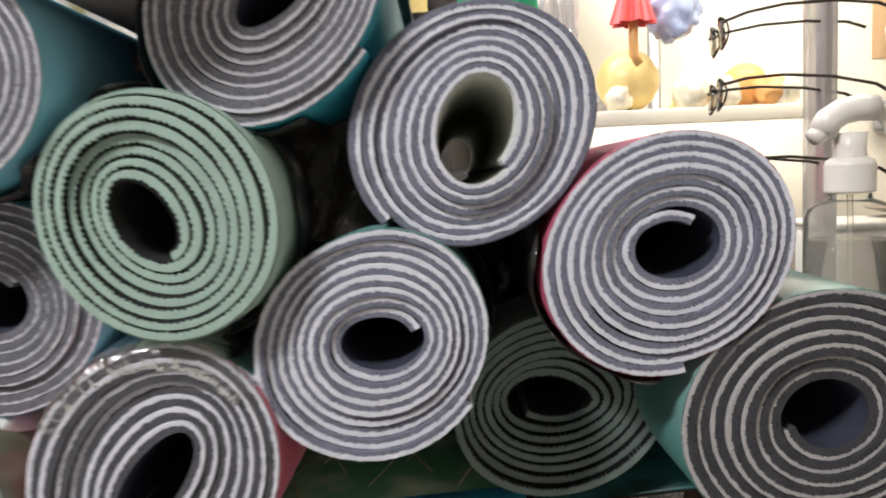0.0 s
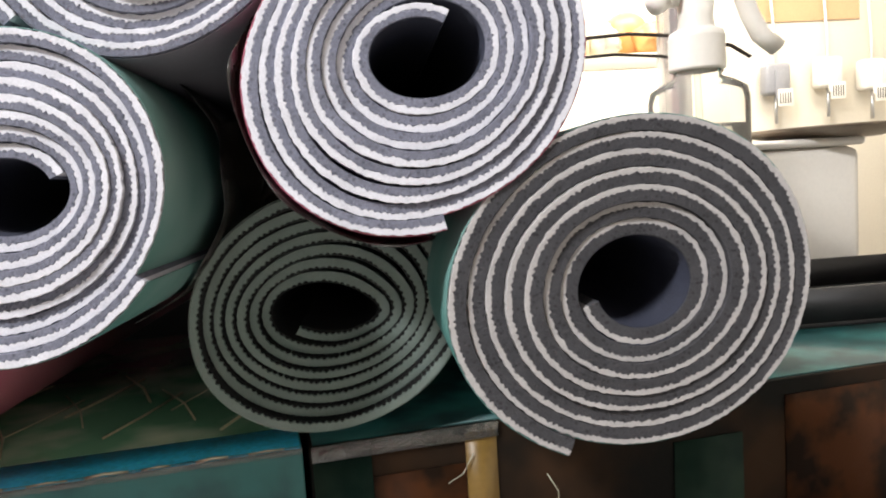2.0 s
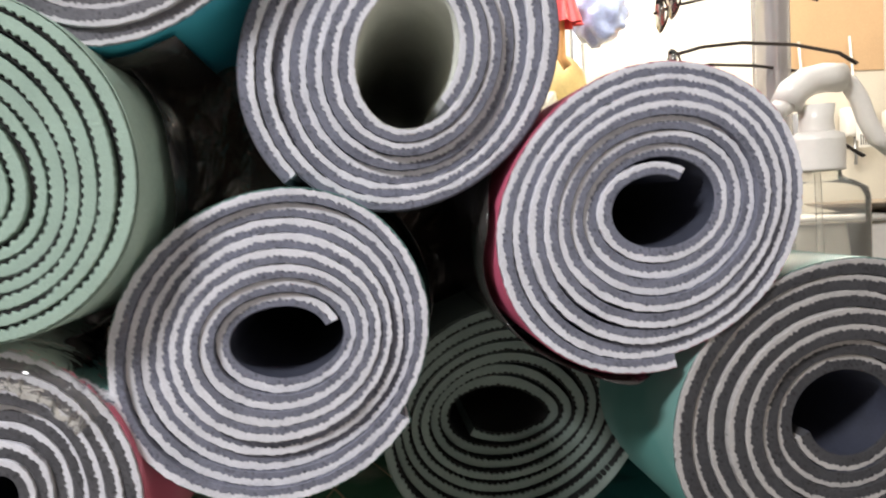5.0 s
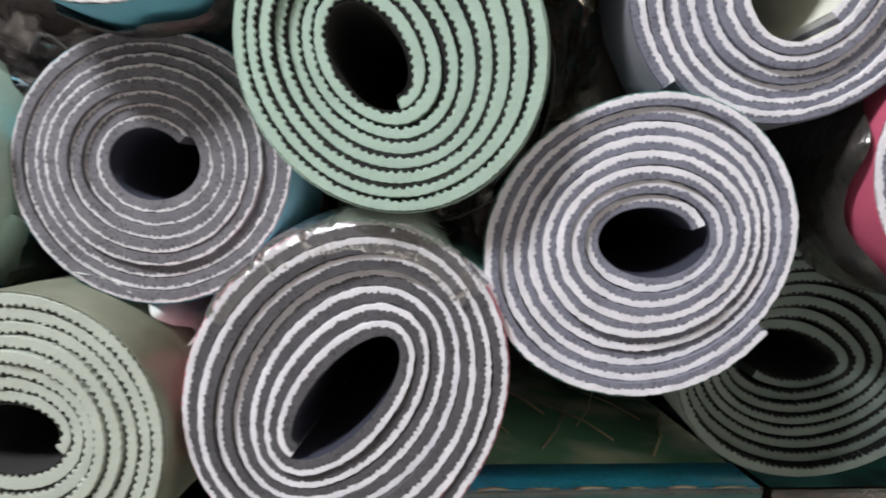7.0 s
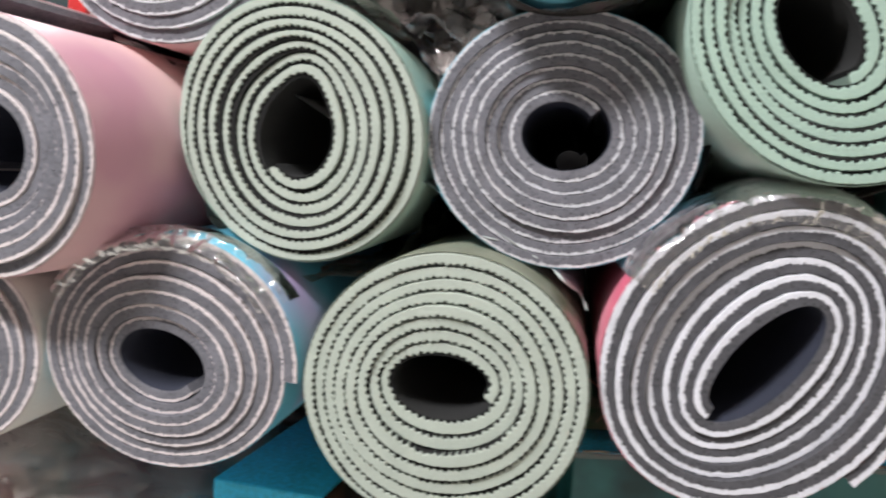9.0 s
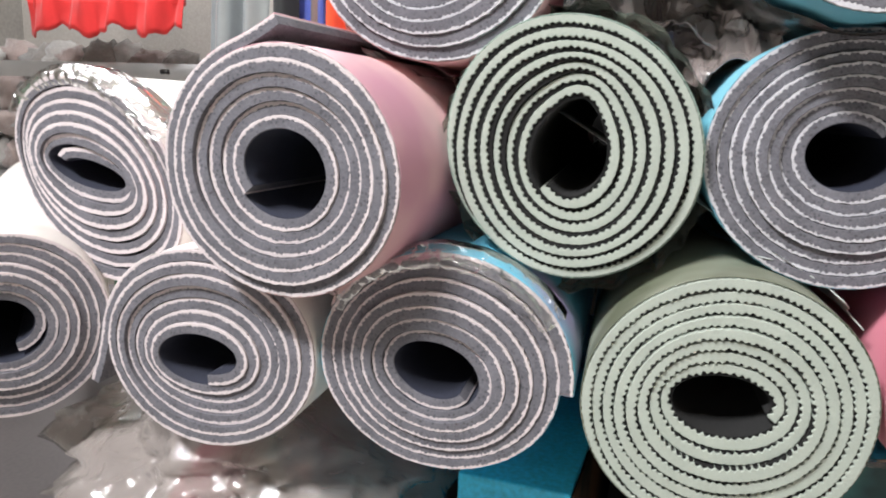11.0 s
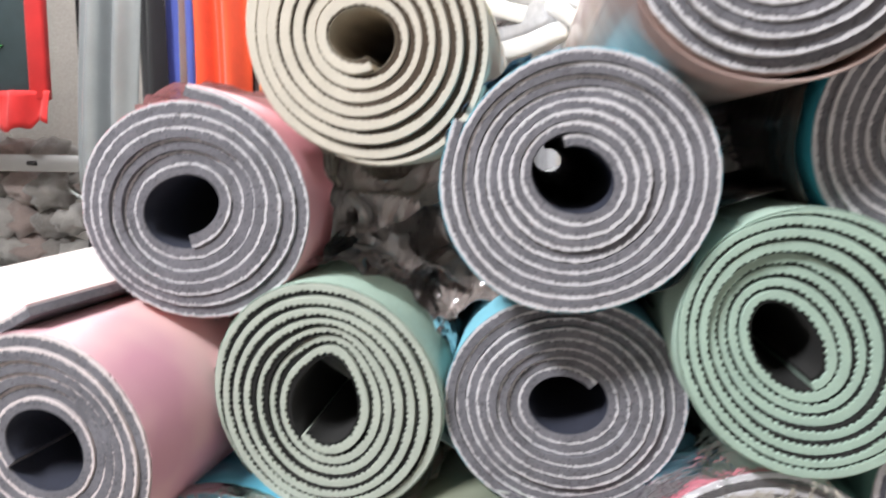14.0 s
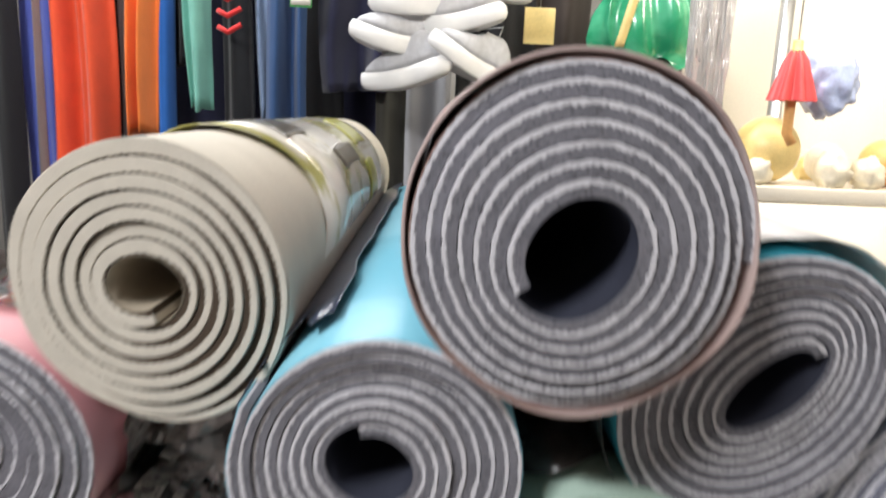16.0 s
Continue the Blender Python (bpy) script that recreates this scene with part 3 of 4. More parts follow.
# ---- under and behind the stack ----
# green lid print; its pale tone paints the glare on the film
BOX_GREEN = two_tone("green_glare_print", (0.15, 0.36, 0.21), (0.60, 0.68, 0.50), 0.22, 16, 0.44, 0.68, coat=0.35)
BOX_BLUE = surface("blue_print", (0.05, 0.60, 0.92), 0.4, 0.35, 18, 300, 0.1, coat=0.15)
BOX_TEAL = two_tone("teal_carton", (0.004, 0.05, 0.055), (0.025, 0.16, 0.16), 0.4, 22, coat=0.3)
BOX_BROWN = two_tone("brown_carton", (0.006, 0.006, 0.005), (0.035, 0.018, 0.009), 0.6, 14, 0.42, 0.62, spec=0.1)
YELLOW = surface("yellow_label", (0.22, 0.13, 0.03), 0.4, 0.15, 40, 300, 0.05)
CREASE_GLINT = surface("crease_glint_white", (0.55, 0.55, 0.42), 0.25, 0.1, 40, 300, 0.1)
TAPE = film_material("packing_tape", (0.9, 0.9, 0.88), 90, 0.8, 0.08, 0.05)

LEAN = 8.6
carton = thing("carton", 0.0, 0.066, -0.11, "blue and green printed carton in shrink film", "carton", rz=LEAN)
part("body", boxed(-0.09, 0.188, 0.0, 0.36, 0.0, 0.128, 0.0015), BOX_TEAL, carton)
part("lid_print", boxed(-0.088, 0.186, 0.034, 0.358, 0.128, 0.1290), BOX_GREEN, carton)
part("blue_border", boxed(-0.089, 0.187, 0.0015, 0.034, 0.128, 0.1292), BOX_BLUE, carton)
STRAW = surface("straw_print", (0.62, 0.58, 0.36), 0.3, 0.2, 40, 300, 0.1)
for k in range(16):
    cx, cy, g = -0.07 + 0.0155 * k, 0.045 + 0.013 * ((k * 5) % 7), radians(62 + 14 * ((k * 3) % 6))
    part("film_crease", tube([(cx, cy, 0.1297), (cx + 0.035 * math.cos(g), cy + 0.035 * math.sin(g), 0.1306), (cx + 0.085 * math.cos(g + 0.08), cy + 0.085 * math.sin(g + 0.08), 0.1297)], 0.0005 + 0.0002 * (k % 3), 5), STRAW, carton, "pale straw-coloured streak in the film")
# worn film edge with its highlight modelled as white segments
for k in range(11):
    ex = -0.085 + 0.0247 * k
    part("worn_gloss_edge", tube([(ex, 0.0006, 0.1290), (ex + 0.008, 0.0, 0.1297 + 0.0004 * (k % 2)), (ex + 0.013 + 0.002 * (k % 4), 0.0006, 0.1292)], 0.0006 + 0.0002 * (k % 2), 5), CREASE_GLINT, carton, "worn film along the edge, its gloss drawn in white")
part("edge_tape", boxed(-0.09, 0.188, -0.0006, 0.0016, 0.1255, 0.1296, 0.0005), TAPE, carton, "shiny worn film along the edge")
carton = thing("carton", 0.0, 0.066, -0.11, "brown printed carton with a yellow label in film", "carton", rz=LEAN)
part("body", boxed(0.191, 0.66, 0.0, 0.36, 0.0, 0.128, 0.0015), BOX_BROWN, carton)
part("top_print", boxed(0.193, 0.658, 0.002, 0.358, 0.128, 0.1290), BOX_TEAL, carton)
PRINT_RED = two_tone("red_brown_print", (0.075, 0.026, 0.009), (0.018, 0.010, 0.006), 0.6, 30, 0.45, 0.6, spec=0.1)
PRINT_GREEN = two_tone("dark_green_panel", (0.006, 0.020, 0.015), (0.02, 0.04, 0.028), 0.6, 25, spec=0.1)
part("green_panel", boxed(0.1925, 0.222, -0.0011, 0.0, 0.003, 0.126), PRINT_GREEN, carton, "dark green printed panel")
part("red_panel", boxed(0.2225, 0.2715, -0.0011, 0.0, 0.003, 0.108), PRINT_RED, carton, "red-brown printed panel")
part("green_panel", boxed(0.395, 0.44, -0.0011, 0.0, 0.003, 0.10), PRINT_GREEN, carton, "dark green printed panel")
part("red_panel", boxed(0.47, 0.56, -0.0011, 0.0, 0.02, 0.118), PRINT_RED, carton, "red-brown printed panel")
# creases whose glints are modelled as thin pale lines
for k in range(4):
    cx, cz, g = 0.20 + 0.061 * k, 0.03 + 0.023 * ((k * 3) % 4), radians(-35 + 31 * ((k * 2) % 5))
    part("film_crease", tube([(cx, -0.0024, cz), (cx + 0.009 * math.cos(g), -0.0030, cz + 0.009 * math.sin(g)), (cx + 0.02 * math.cos(g + 0.3), -0.0024, cz + 0.02 * math.sin(g + 0.3))], 0.00025, 5), CREASE_GLINT, carton, "pale crease in the film with its glint drawn in")
part("label", boxed(0.272, 0.289, -0.0012, 0.0, 0.05, 0.124), YELLOW, carton, "yellow warning label")
part("tape", boxed(0.192, 0.29, -0.0022, -0.0013, 0.1205, 0.1285), TAPE, carton, "crinkled clear tape")
carton = thing("carton", -0.245, 0.03, -0.11, "small bright blue carton under the mats", "carton", rz=-6)
part("body", boxed(-0.032, 0.032, 0.0, 0.36, 0.0, 0.10, 0.0015), BOX_BLUE, carton)
part("side_band", boxed(0.0325, 0.034, 0.0, 0.36, 0.0, 0.10), BOX_BROWN, carton)
bag = thing("plastic_bag", -0.44, 0.16, -0.11, "crumpled clear plastic bag of goods under the mats", "plastic bag")
for k, (bx, by, bz, br, mt) in enumerate(((-0.05, -0.02, 0.045, 0.035, "grey"), (0.03, 0.0, 0.04, 0.03, "red"), (-0.02, -0.08, 0.035, 0.025, "red"), (0.08, 0.03, 0.045, 0.035, "grey"), (-0.09, 0.03, 0.04, 0.03, "white"), (0.0, 0.07, 0.05, 0.04, "white"))):
    bm = lumpy(br, br * 1.6, br, 0.3, 2.4, 80 + k, 3)
    bmesh.ops.translate(bm, verts=bm.verts, vec=(bx, by, bz))
    part("packed_item", bm, {"grey": SKIN["grey"], "red": SKIN["rose"], "white": WHITE}[mt], bag)
bm = lumpy(0.14, 0.17, 0.064, 0.25, 3.0, 4, 5)
bmesh.ops.translate(bm, verts=bm.verts, vec=(0, 0, 0.058))
part("film", bm, CRINKLE, bag)
green = thing("green_box", -0.50, 0.30, -0.11, "dark green carton behind the loose mats", "carton")
part("body", boxed(-0.21, 0.02, 0.0, 0.3, 0.0, 0.185, 0.002), surface("bottle_green_card", (0.05, 0.25, 0.11), 0.45, 0.2, 12, 300, 0.1), green)

# crumpled black shape added to keep light out of the gaps
back = part("light_block", lumpy(0.62, 0.05, 0.24, 0.2, 3.0, 9), BLACK)
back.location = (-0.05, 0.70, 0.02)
tagged(back, "black sheet added behind the stacked mats to block light", "plastic sack")

# ---- clothes rack behind ----


def cloth(name, colour, rough=0.8, gloss=0.0):
    return surface(name, colour, rough, 0.18, 14, 700, 0.35, sheen=0.2, coat=gloss)


def garment(label, mat, x0, x1, y, z0, z1, folds=3.0, depth=0.02, seed=0.0, lean=0.0, category="garment"):
    """A hanging length of cloth with falling folds, front and back."""
    ob = thing("hanging_garment", (x0 + x1) / 2, y, z0, label, category, "clothes on the rack")
    bm = bmesh.new()
    nu, nv, w, h = 40, 24, x1 - x0, z1 - z0
    grids = []
    for side in (-1, 1):
        g = []
        for j in range(nv + 1):
            v = j / nv
            row = []
            for i in range(nu + 1):
                u = i / nu
                q = noise.noise(Vector((u * 2.2 + seed, v * 1.3, seed)))
                fold = math.sin(2 * math.pi * 0.45 * folds * (u + 0.22 * q) + seed + 1.4 * q)
                slim = 0.35 * (1 - v) ** 1.5 if z0 > 0.25 else 0.0
                x = (u - 0.5) * w * (1 - slim) * (1 - 0.12 * v * abs(math.sin(seed))) + lean * v * h + 0.14 * w * q + 0.05 * w * math.sin(6 * v + seed * 3)
                yy = 1.7 * depth * fold * (1.0 - 0.35 * v) * math.sin(math.pi * min(max(u, 0.06), 0.94)) ** 0.4
                edge = math.sin(math.pi * u) ** 0.5
                z = v * h + 0.012 * noise.noise(Vector((u * 3, seed, 1))) * (1 - v)
                row.append(bm.verts.new((x, yy + side * (0.001 + 0.012 * edge), z)))
            g.append(row)
        grids.append(g)
    for g, flip in zip(grids, (False, True)):
        for j in range(nv):
            for i in range(nu):
                f = (g[j][i], g[j][i + 1], g[j + 1][i + 1], g[j + 1][i])
                bm.faces.new(f[::-1] if flip else f)
    a, b = grids
    rim = [(0, i) for i in range(nu)] + [(j, nu) for j in range(nv)] + [(nv, nu - i) for i in range(nu)] + [(nv - j, 0) for j in range(nv)]
    for k in range(len(rim)):
        p, q = rim[k], rim[(k + 1) % len(rim)]
        bm.faces.new((a[q[0]][q[1]], a[p[0]][p[1]], b[p[0]][p[1]], b[q[0]][q[1]]))
    part("cloth", bm, mat, ob)
    part("hanger", tube([(0, 0, h - 0.004), (0, 0, h + 0.03), (0.012, 0, h + 0.045), (0.02, 0, h + 0.03)], 0.0025), METAL, ob)
    return ob


RACK_Y = 1.2
rack = thing("clothes_rack", -0.4, RACK_Y, -0.85, "steel clothes rack with a full rail", "clothes rack")
part("rail", tube([(-1.75, 0, 1.84), (1.0, 0, 1.84)], 0.012, 12), METAL, rack)
for px in (-1.74, 0.99):
    part("upright", tube([(px, 0, 0.0), (px, 0, 1.84)], 0.014, 12), METAL, rack)
BLACK_CLOTH = cloth("black_cloth", (0.012, 0.012, 0.014))
GREY_CLOTH = cloth("grey_cloth", (0.22, 0.21, 0.22))
NAVY = cloth("navy_cloth", (0.012, 0.013, 0.045))
WARDROBE = [
    ("grey waterproof trousers in a shiny plastic cover", cloth("grey_nylon", (0.26, 0.28, 0.29), 0.35, 0.5), -1.125, -0.985, 0.20, 4.0, 0.018, 1.3, 0.03),
    ("black trousers on a hanger", BLACK_CLOTH, -0.985, -0.925, -0.1, 1.5, 0.012, 2.1, 0.0),
    ("plain blue trousers on a hanger", cloth("blue_cloth", (0.09, 0.13, 0.52)), -0.938, -0.862, -0.1, 1.2, 0.010, 0.2, 0.0),
    ("narrow grey trousers on a hanger", GREY_CLOTH, -0.873, -0.862, -0.1, 1.0, 0.006, 0.5, 0.0),
    ("orange-red windbreaker with loose folds", cloth("orange_cloth", (0.78, 0.09, 0.025)), -0.862, -0.735, -0.1, 4.0, 0.024, 3.7, 0.0),
    ("grey jersey top hanging in folds", GREY_CLOTH, -0.765, -0.675, 0.30, 3.0, 0.022, 4.4, 0.04),
    ("orange and yellow sports top", cloth("amber_cloth", (0.85, 0.20, 0.03)), -0.700, -0.630, 0.36, 3.0, 0.018, 5.2, 0.02),
    ("small bright blue shorts", cloth("bright_blue_cloth", (0.02, 0.15, 0.55)), -0.662, -0.612, 0.0, 2.0, 0.012, 0.9, 0.0),
    ("black jacket on a hanger", BLACK_CLOTH, -0.655, -0.585, 0.50, 2.0, 0.016, 6.1, -0.04),
    ("pale teal leggings on a hanger", cloth("teal_cloth", (0.20, 0.52, 0.43)), -0.588, -0.525, 0.415, 2.5, 0.014, 7.0, 0.0),
    ("black tracksuit top with red stripes", BLACK_CLOTH, -0.525, -0.460, -0.05, 2.0, 0.016, 8.2, 0.0),
    ("pale blue jeans on a hanger", cloth("pale_denim", (0.26, 0.36, 0.55)), -0.468, -0.405, 0.405, 2.0, 0.018, 9.1, 0.0),
    ("dark blue denim trousers", cloth("dark_denim", (0.025, 0.075, 0.20)), -0.425, -0.340, -0.05, 3.0, 0.020, 2.7, 0.0),
    ("navy hooded jacket on a hanger", NAVY, -0.345, -0.165, 0.46, 3.0, 0.026, 3.3, 0.05),
    ("dark olive trousers on a hanger", cloth("olive_cloth", (0.05, 0.045, 0.03)), -0.225, -0.150, -0.1, 2.0, 0.016, 1.9, 0.0),
    ("light grey sweatpants on a hanger", cloth("pale_grey_cloth", (0.36, 0.36, 0.38)), -0.150, -0.060, -0.1, 2.0, 0.018, 4.9, 0.0),
    ("black coat hanging in the back row", BLACK_CLOTH, -0.060, 0.090, -0.1, 3.0, 0.020, 5.7, 0.0),
    ("dark brown jacket hanging in the back row", cloth("brown_cloth", (0.05, 0.035, 0.028)), 0.085, 0.230, -0.1, 3.0, 0.020, 6.6, 0.0),
    ("black raincoat in the back row", BLACK_CLOTH, 0.225, 0.370, -0.1, 3.0, 0.020, 7.7, 0.0),
]
for k, (label, mat, x0, x1, z0, folds, depth, seed, lean) in enumerate(WARDROBE):
    garment(label, mat, x0, x1, RACK_Y + 0.035 * ((k % 3) - 1), z0, 0.955, folds, depth, seed, lean)
# extra dark row added so the bright wall stays hidden behind the garments
for k, (x0, x1) in enumerate(((-0.86, -0.66), (-0.68, -0.46), (-0.48, -0.28), (-0.30, -0.08))):
    garment("dark hanging cloth added to darken the rack's background", (BLACK_CLOTH, NAVY)[k % 2], x0, x1, RACK_Y + 0.12, -0.1, 0.95, 3.0, 0.02, 1.7 * k + 0.6, 0.0)
RED = cloth("red_cloth", (0.62, 0.02, 0.02))
for z in (0.66, 0.63, 0.60, 0.57):
    stripe = part("red_stripe", tube([(-0.512, RACK_Y - 0.055, z), (-0.492, RACK_Y - 0.06, z - 0.010), (-0.468, RACK_Y - 0.055, z + 0.006)], 0.0055), RED)
    tagged(stripe, "red drawstring end hanging on the black top", "drawstring")

# ---- sneakers on hooks ----
SOLE = surface("white_rubber", (0.85, 0.84, 0.82), 0.5, 0.05, 30, 400, 0.1)
UPPERS = [surface("grey_knit_upper", (0.55, 0.55, 0.57), 0.7, 0.2, 60, 900, 0.4), surface("grey_mesh_upper", (0.62, 0.61, 0.62), 0.7, 0.2, 60, 900, 0.4)]


def sneaker(m, upper):
    ob = thing("sneaker", 0, 0, 0, "white-soled running shoe on a wall hook", "shoe", "hanging sneakers")
    ob.matrix_world = m @ Matrix.Diagonal((0.60, 0.62, 0.72, 1))
    sole = [(0.90, 0.0), (0.98, 0.006), (1.03, 0.018), (1.02, 0.032), (0.97, 0.044)]
    top = [(0.97, 0.044), (1.0, 0.058), (0.94, 0.076), (0.82, 0.094), (0.66, 0.108), (0.50, 0.116)]
    for nm, prof, mat in (("sole", sole, SOLE), ("upper", top, upper)):
        bm = bmesh.new()
        rings = []
        for f, z in prof:
            ring = []
            for k in range(40):
                g = 2 * math.pi * k / 40
                c, s_ = math.cos(g), math.sin(g)
                waist = 1 - 0.16 * math.exp(-((c + 0.15) / 0.35) ** 2)
                half = (0.046 if c > 0 else 0.040) * waist
                rise = 0.020 * max(c, 0) ** 2 + 0.008 * max(-c, 0) ** 2
                if nm == "upper":
                    back = (0.116 - z) / 0.072
                    x = 0.13 * c * (f if c < 0 else back * 0.55 + 0.45 * f) - 0.02 * (1 - f)
                    zz = z * (1.0 if c < 0 else 1 - 0.35 * c * (1 - back)) + rise
                else:
                    x, zz = 0.142 * c * f, z + rise
                ring.append(bm.verts.new((x, math.copysign(abs(s_) ** 0.85, s_) * half * f * 1.08, zz)))
            rings.append(ring)
        for a, b in zip(rings, rings[1:]):
            for k in range(40):
                bm.faces.new((a[k], a[(k + 1) % 40], b[(k + 1) % 40], b[k]))
        bm.faces.new(rings[0][::-1])
        bm.faces.new(rings[-1])
        shell = part(nm, bm, mat, ob)
    part("laces", tube([(0.0, -0.022, 0.118), (0.02, 0.022, 0.112), (0.035, -0.022, 0.104), (0.05, 0.022, 0.097), (0.065, -0.02, 0.09)], 0.003), SOLE, shell)
    part("hook", tube([(-0.06, 0, 0.1), (-0.06, 0, 0.15), (-0.06, -0.26, 0.16)], 0.002), METAL, ob)
    return ob


for k, (x, z, rz, ry) in enumerate(((-0.165, 0.525, 195, -6), (-0.055, 0.565, 165, 12), (-0.140, 0.470, 160, 16), (-0.045, 0.495, 205, -22), (-0.125, 0.590, 190, 8), (-0.020, 0.625, 170, -10), (-0.090, 0.650, 200, 5))):
    sneaker(pose(x, 1.02, z, 0, ry, rz), UPPERS[k % 2 if k != 3 else 0])

# ---- right hand display ----
BOARD = surface("white_board", (0.80, 0.74, 0.63), 0.5, 0.05, 6, 200, 0.08)
shelf = thing("display_shelf", 0.95, 1.1, -0.85, "white display shelf unit full of small goods", "shelf unit")
part("back_panel", boxed(-0.62, 0.79, 0.26, 0.29, 0.0, 2.2), BOARD, shelf)
part("shelf_board", boxed(-0.62, -0.13, -0.22, 0.258, 1.16, 1.185, 0.003), BOARD, shelf)
part("shelf_board", boxed(-0.62, -0.13, -0.22, 0.258, 0.75, 0.775, 0.003), BOARD, shelf)
part("front_panel", boxed(-0.62, -0.13, -0.222, -0.205, 0.78, 1.158), BOARD, shelf)
part("side_panel", boxed(-0.645, -0.621, -0.22, 0.29, 0.0, 1.3), BOARD, shelf)
SHELF_Z = 0.336
TOYS = {n: surface(n + "_plastic", c, 0.35, 0.12, 30, 300, 0.05) for n, c in dict(yellow=(0.85, 0.66, 0.28), orange=(0.85, 0.45, 0.16), green=(0.08, 0.38, 0.10), blue=(0.10, 0.20, 0.65), red=(0.72, 0.09, 0.09), cream=(0.85, 0.78, 0.62), grey=(0.3, 0.3, 0.32)).items()}


def ball(x, y, r, mat, label, z=SHELF_Z):
    bm = bmesh.new()
    bmesh.ops.create_uvsphere(bm, u_segments=28, v_segments=16, radius=r)
    for v in bm.verts:
        g = math.atan2(v.co.y, v.co.x)
        v.co *= 1 - 0.025 * abs(math.sin(4 * g)) ** 6
    ob = thing("toy_ball", x, y, z + r, label, "ball", "toys on the shelf")
    part("shell", bm, mat, ob)
    part("valve", lathe([(0.0, r * 1.03), (r * 0.07, r * 1.02), (r * 0.08, r * 0.97)], 12), TOYS["cream"], ob)


ball(0.47, 0.95, 0.055, TOYS["yellow"], "glossy yellow toy ball on the white shelf")
ball(0.60, 1.0, 0.035, TOYS["cream"], "cream toy ball on the white shelf")
ball(0.68, 0.96, 0.04, TOYS["orange"], "orange toy ball on the white shelf")
ball(0.765, 1.02, 0.038, TOYS["cream"], "cream toy ball on the white shelf")
for k in range(16):
    x, y = 0.38 + 0.026 * k + random.uniform(-0.015, 0.015), random.choice((0.91, 1.06, 1.14))
    name = ("yellow", "cream", "cream", "grey", "orange", "cream", "yellow", "cream")[k % 8]
    r = random.uniform(0.016, 0.028)
    ob = part("small_toy", lumpy(r, r, r * random.uniform(0.8, 1.5), 0.35, 2.2, k + 11, 3), TOYS[name])
    ob.location = (x, y, SHELF_Z + r * 0.9)
    tagged(ob, "small %s plastic toy on the white shelf" % name, "toy", "toys on the shelf")


def folded_umbrella(x, y, z):
    ob = thing("toy_parasol", x, y, z, "small red pleated parasol with orange handle", "parasol")
    bm = bmesh.new()
    rings = []
    for r, h in ((0.008, 0.075), (0.016, 0.06), (0.024, 0.03), (0.032, 0.0)):
        rings.append([bm.verts.new((r * (1 + 0.22 * math.cos(8 * g)) * math.cos(g), r * (1 + 0.22 * math.cos(8 * g)) * math.sin(g), h)) for g in (2 * math.pi * k / 64 for k in range(64))])
    for a, b in zip(rings, rings[1:]):
        for k in range(64):
            bm.faces.new((a[k], a[(k + 1) % 64], b[(k + 1) % 64], b[k]))
    part("canopy", bm, TOYS["red"], ob)
    part("handle", tube([(0, 0, 0.09), (0, 0, -0.05), (0.01, 0, -0.065)], 0.008), TOYS["orange"], ob)
    part("cord", tube([(0, 0, 0.09), (0, 0, 0.42)], 0.0012), METAL, ob)


folded_umbrella(0.455, 0.85, 0.47)
pouch = part("foil_bag", lumpy(0.045, 0.03, 0.055, 0.25, 2.5, 21), surface("blue_foil", (0.46, 0.54, 0.80), 0.25, 0.2, 20, 200, 0.3, coat=0.5))
pouch.location = (0.535, 0.9, 0.505)
tagged(pouch, "shiny blue foil bag hanging by the parasol", "foil bag")
bm = bmesh.new()
rings = []
for f, h in ((0.25, 0.12), (0.45, 0.08), (0.75, 0.04), (0.95, 0.0), (1.0, -0.04), (0.92, -0.075), (0.6, -0.09)):
    rings.append([bm.verts.new((0.10 * f * math.cos(g) * (1 + 0.10 * math.sin(5 * g + h * 9)), 0.05 * f * math.sin(g) * (1 + 0.22 * math.sin(9 * g + h * 14)), h + 0.012 * math.sin(4 * g))) for g in (2 * math.pi * k / 72 for k in range(72))])
for a, b in zip(rings, rings[1:]):
    for k in range(72):
        bm.faces.new((a[k], a[(k + 1) % 72], b[(k + 1) % 72], b[k]))
bm.faces.new(rings[-1][::-1])
bm.faces.new(rings[0])
sack = part("gift_bag", bm, two_tone("green_foil", (0.02, 0.30, 0.14), (0.10, 0.50, 0.28), 0.2, 14, coat=0.6))
sack.location = (0.285, 1.08, 0.62)
tagged(sack, "glossy green plastic bag hanging on the rack", "plastic bag")
tag = thing("price_tag", 0.092, 1.10, 0.56, "yellow card price tag", "price tag")
part("card", boxed(-0.028, 0.028, -0.001, 0.001, 0.0, 0.065, 0.0004), TOYS["yellow"], tag)
part("string", tube([(0, 0, 0.062), (0, 0.01, 0.12), (0.0, 0.10, 0.43)], 0.0008), METAL, tag)
tag = thing("price_tag", -0.345, 1.09, 0.605, "green and white card price tag", "price tag")
part("card", boxed(-0.02, 0.02, -0.001, 0.001, 0.0, 0.09, 0.0004), TOYS["green"], tag)
part("white_band", boxed(-0.018, 0.018, -0.0022, -0.0012, 0.004, 0.018), WHITE, tag)
part("string", tube([(0, 0, 0.088), (0, 0.02, 0.16), (0.0, 0.11, 0.385)], 0.0008), METAL, tag)
for k, x in enumerate((0.325, 0.347, 0.370)):
    pack = thing("film_packet", x, 0.93, 0.44, "long black packet in crinkled clear film", "packet", "hanging packets")
    part("filling", boxed(-0.005, 0.005, -0.004, 0.004, 0.0, 0.4, 0.003), BLACK, pack)
    bm = lumpy(0.012, 0.010, 0.22, 0.35, 4.0, 40 + k)
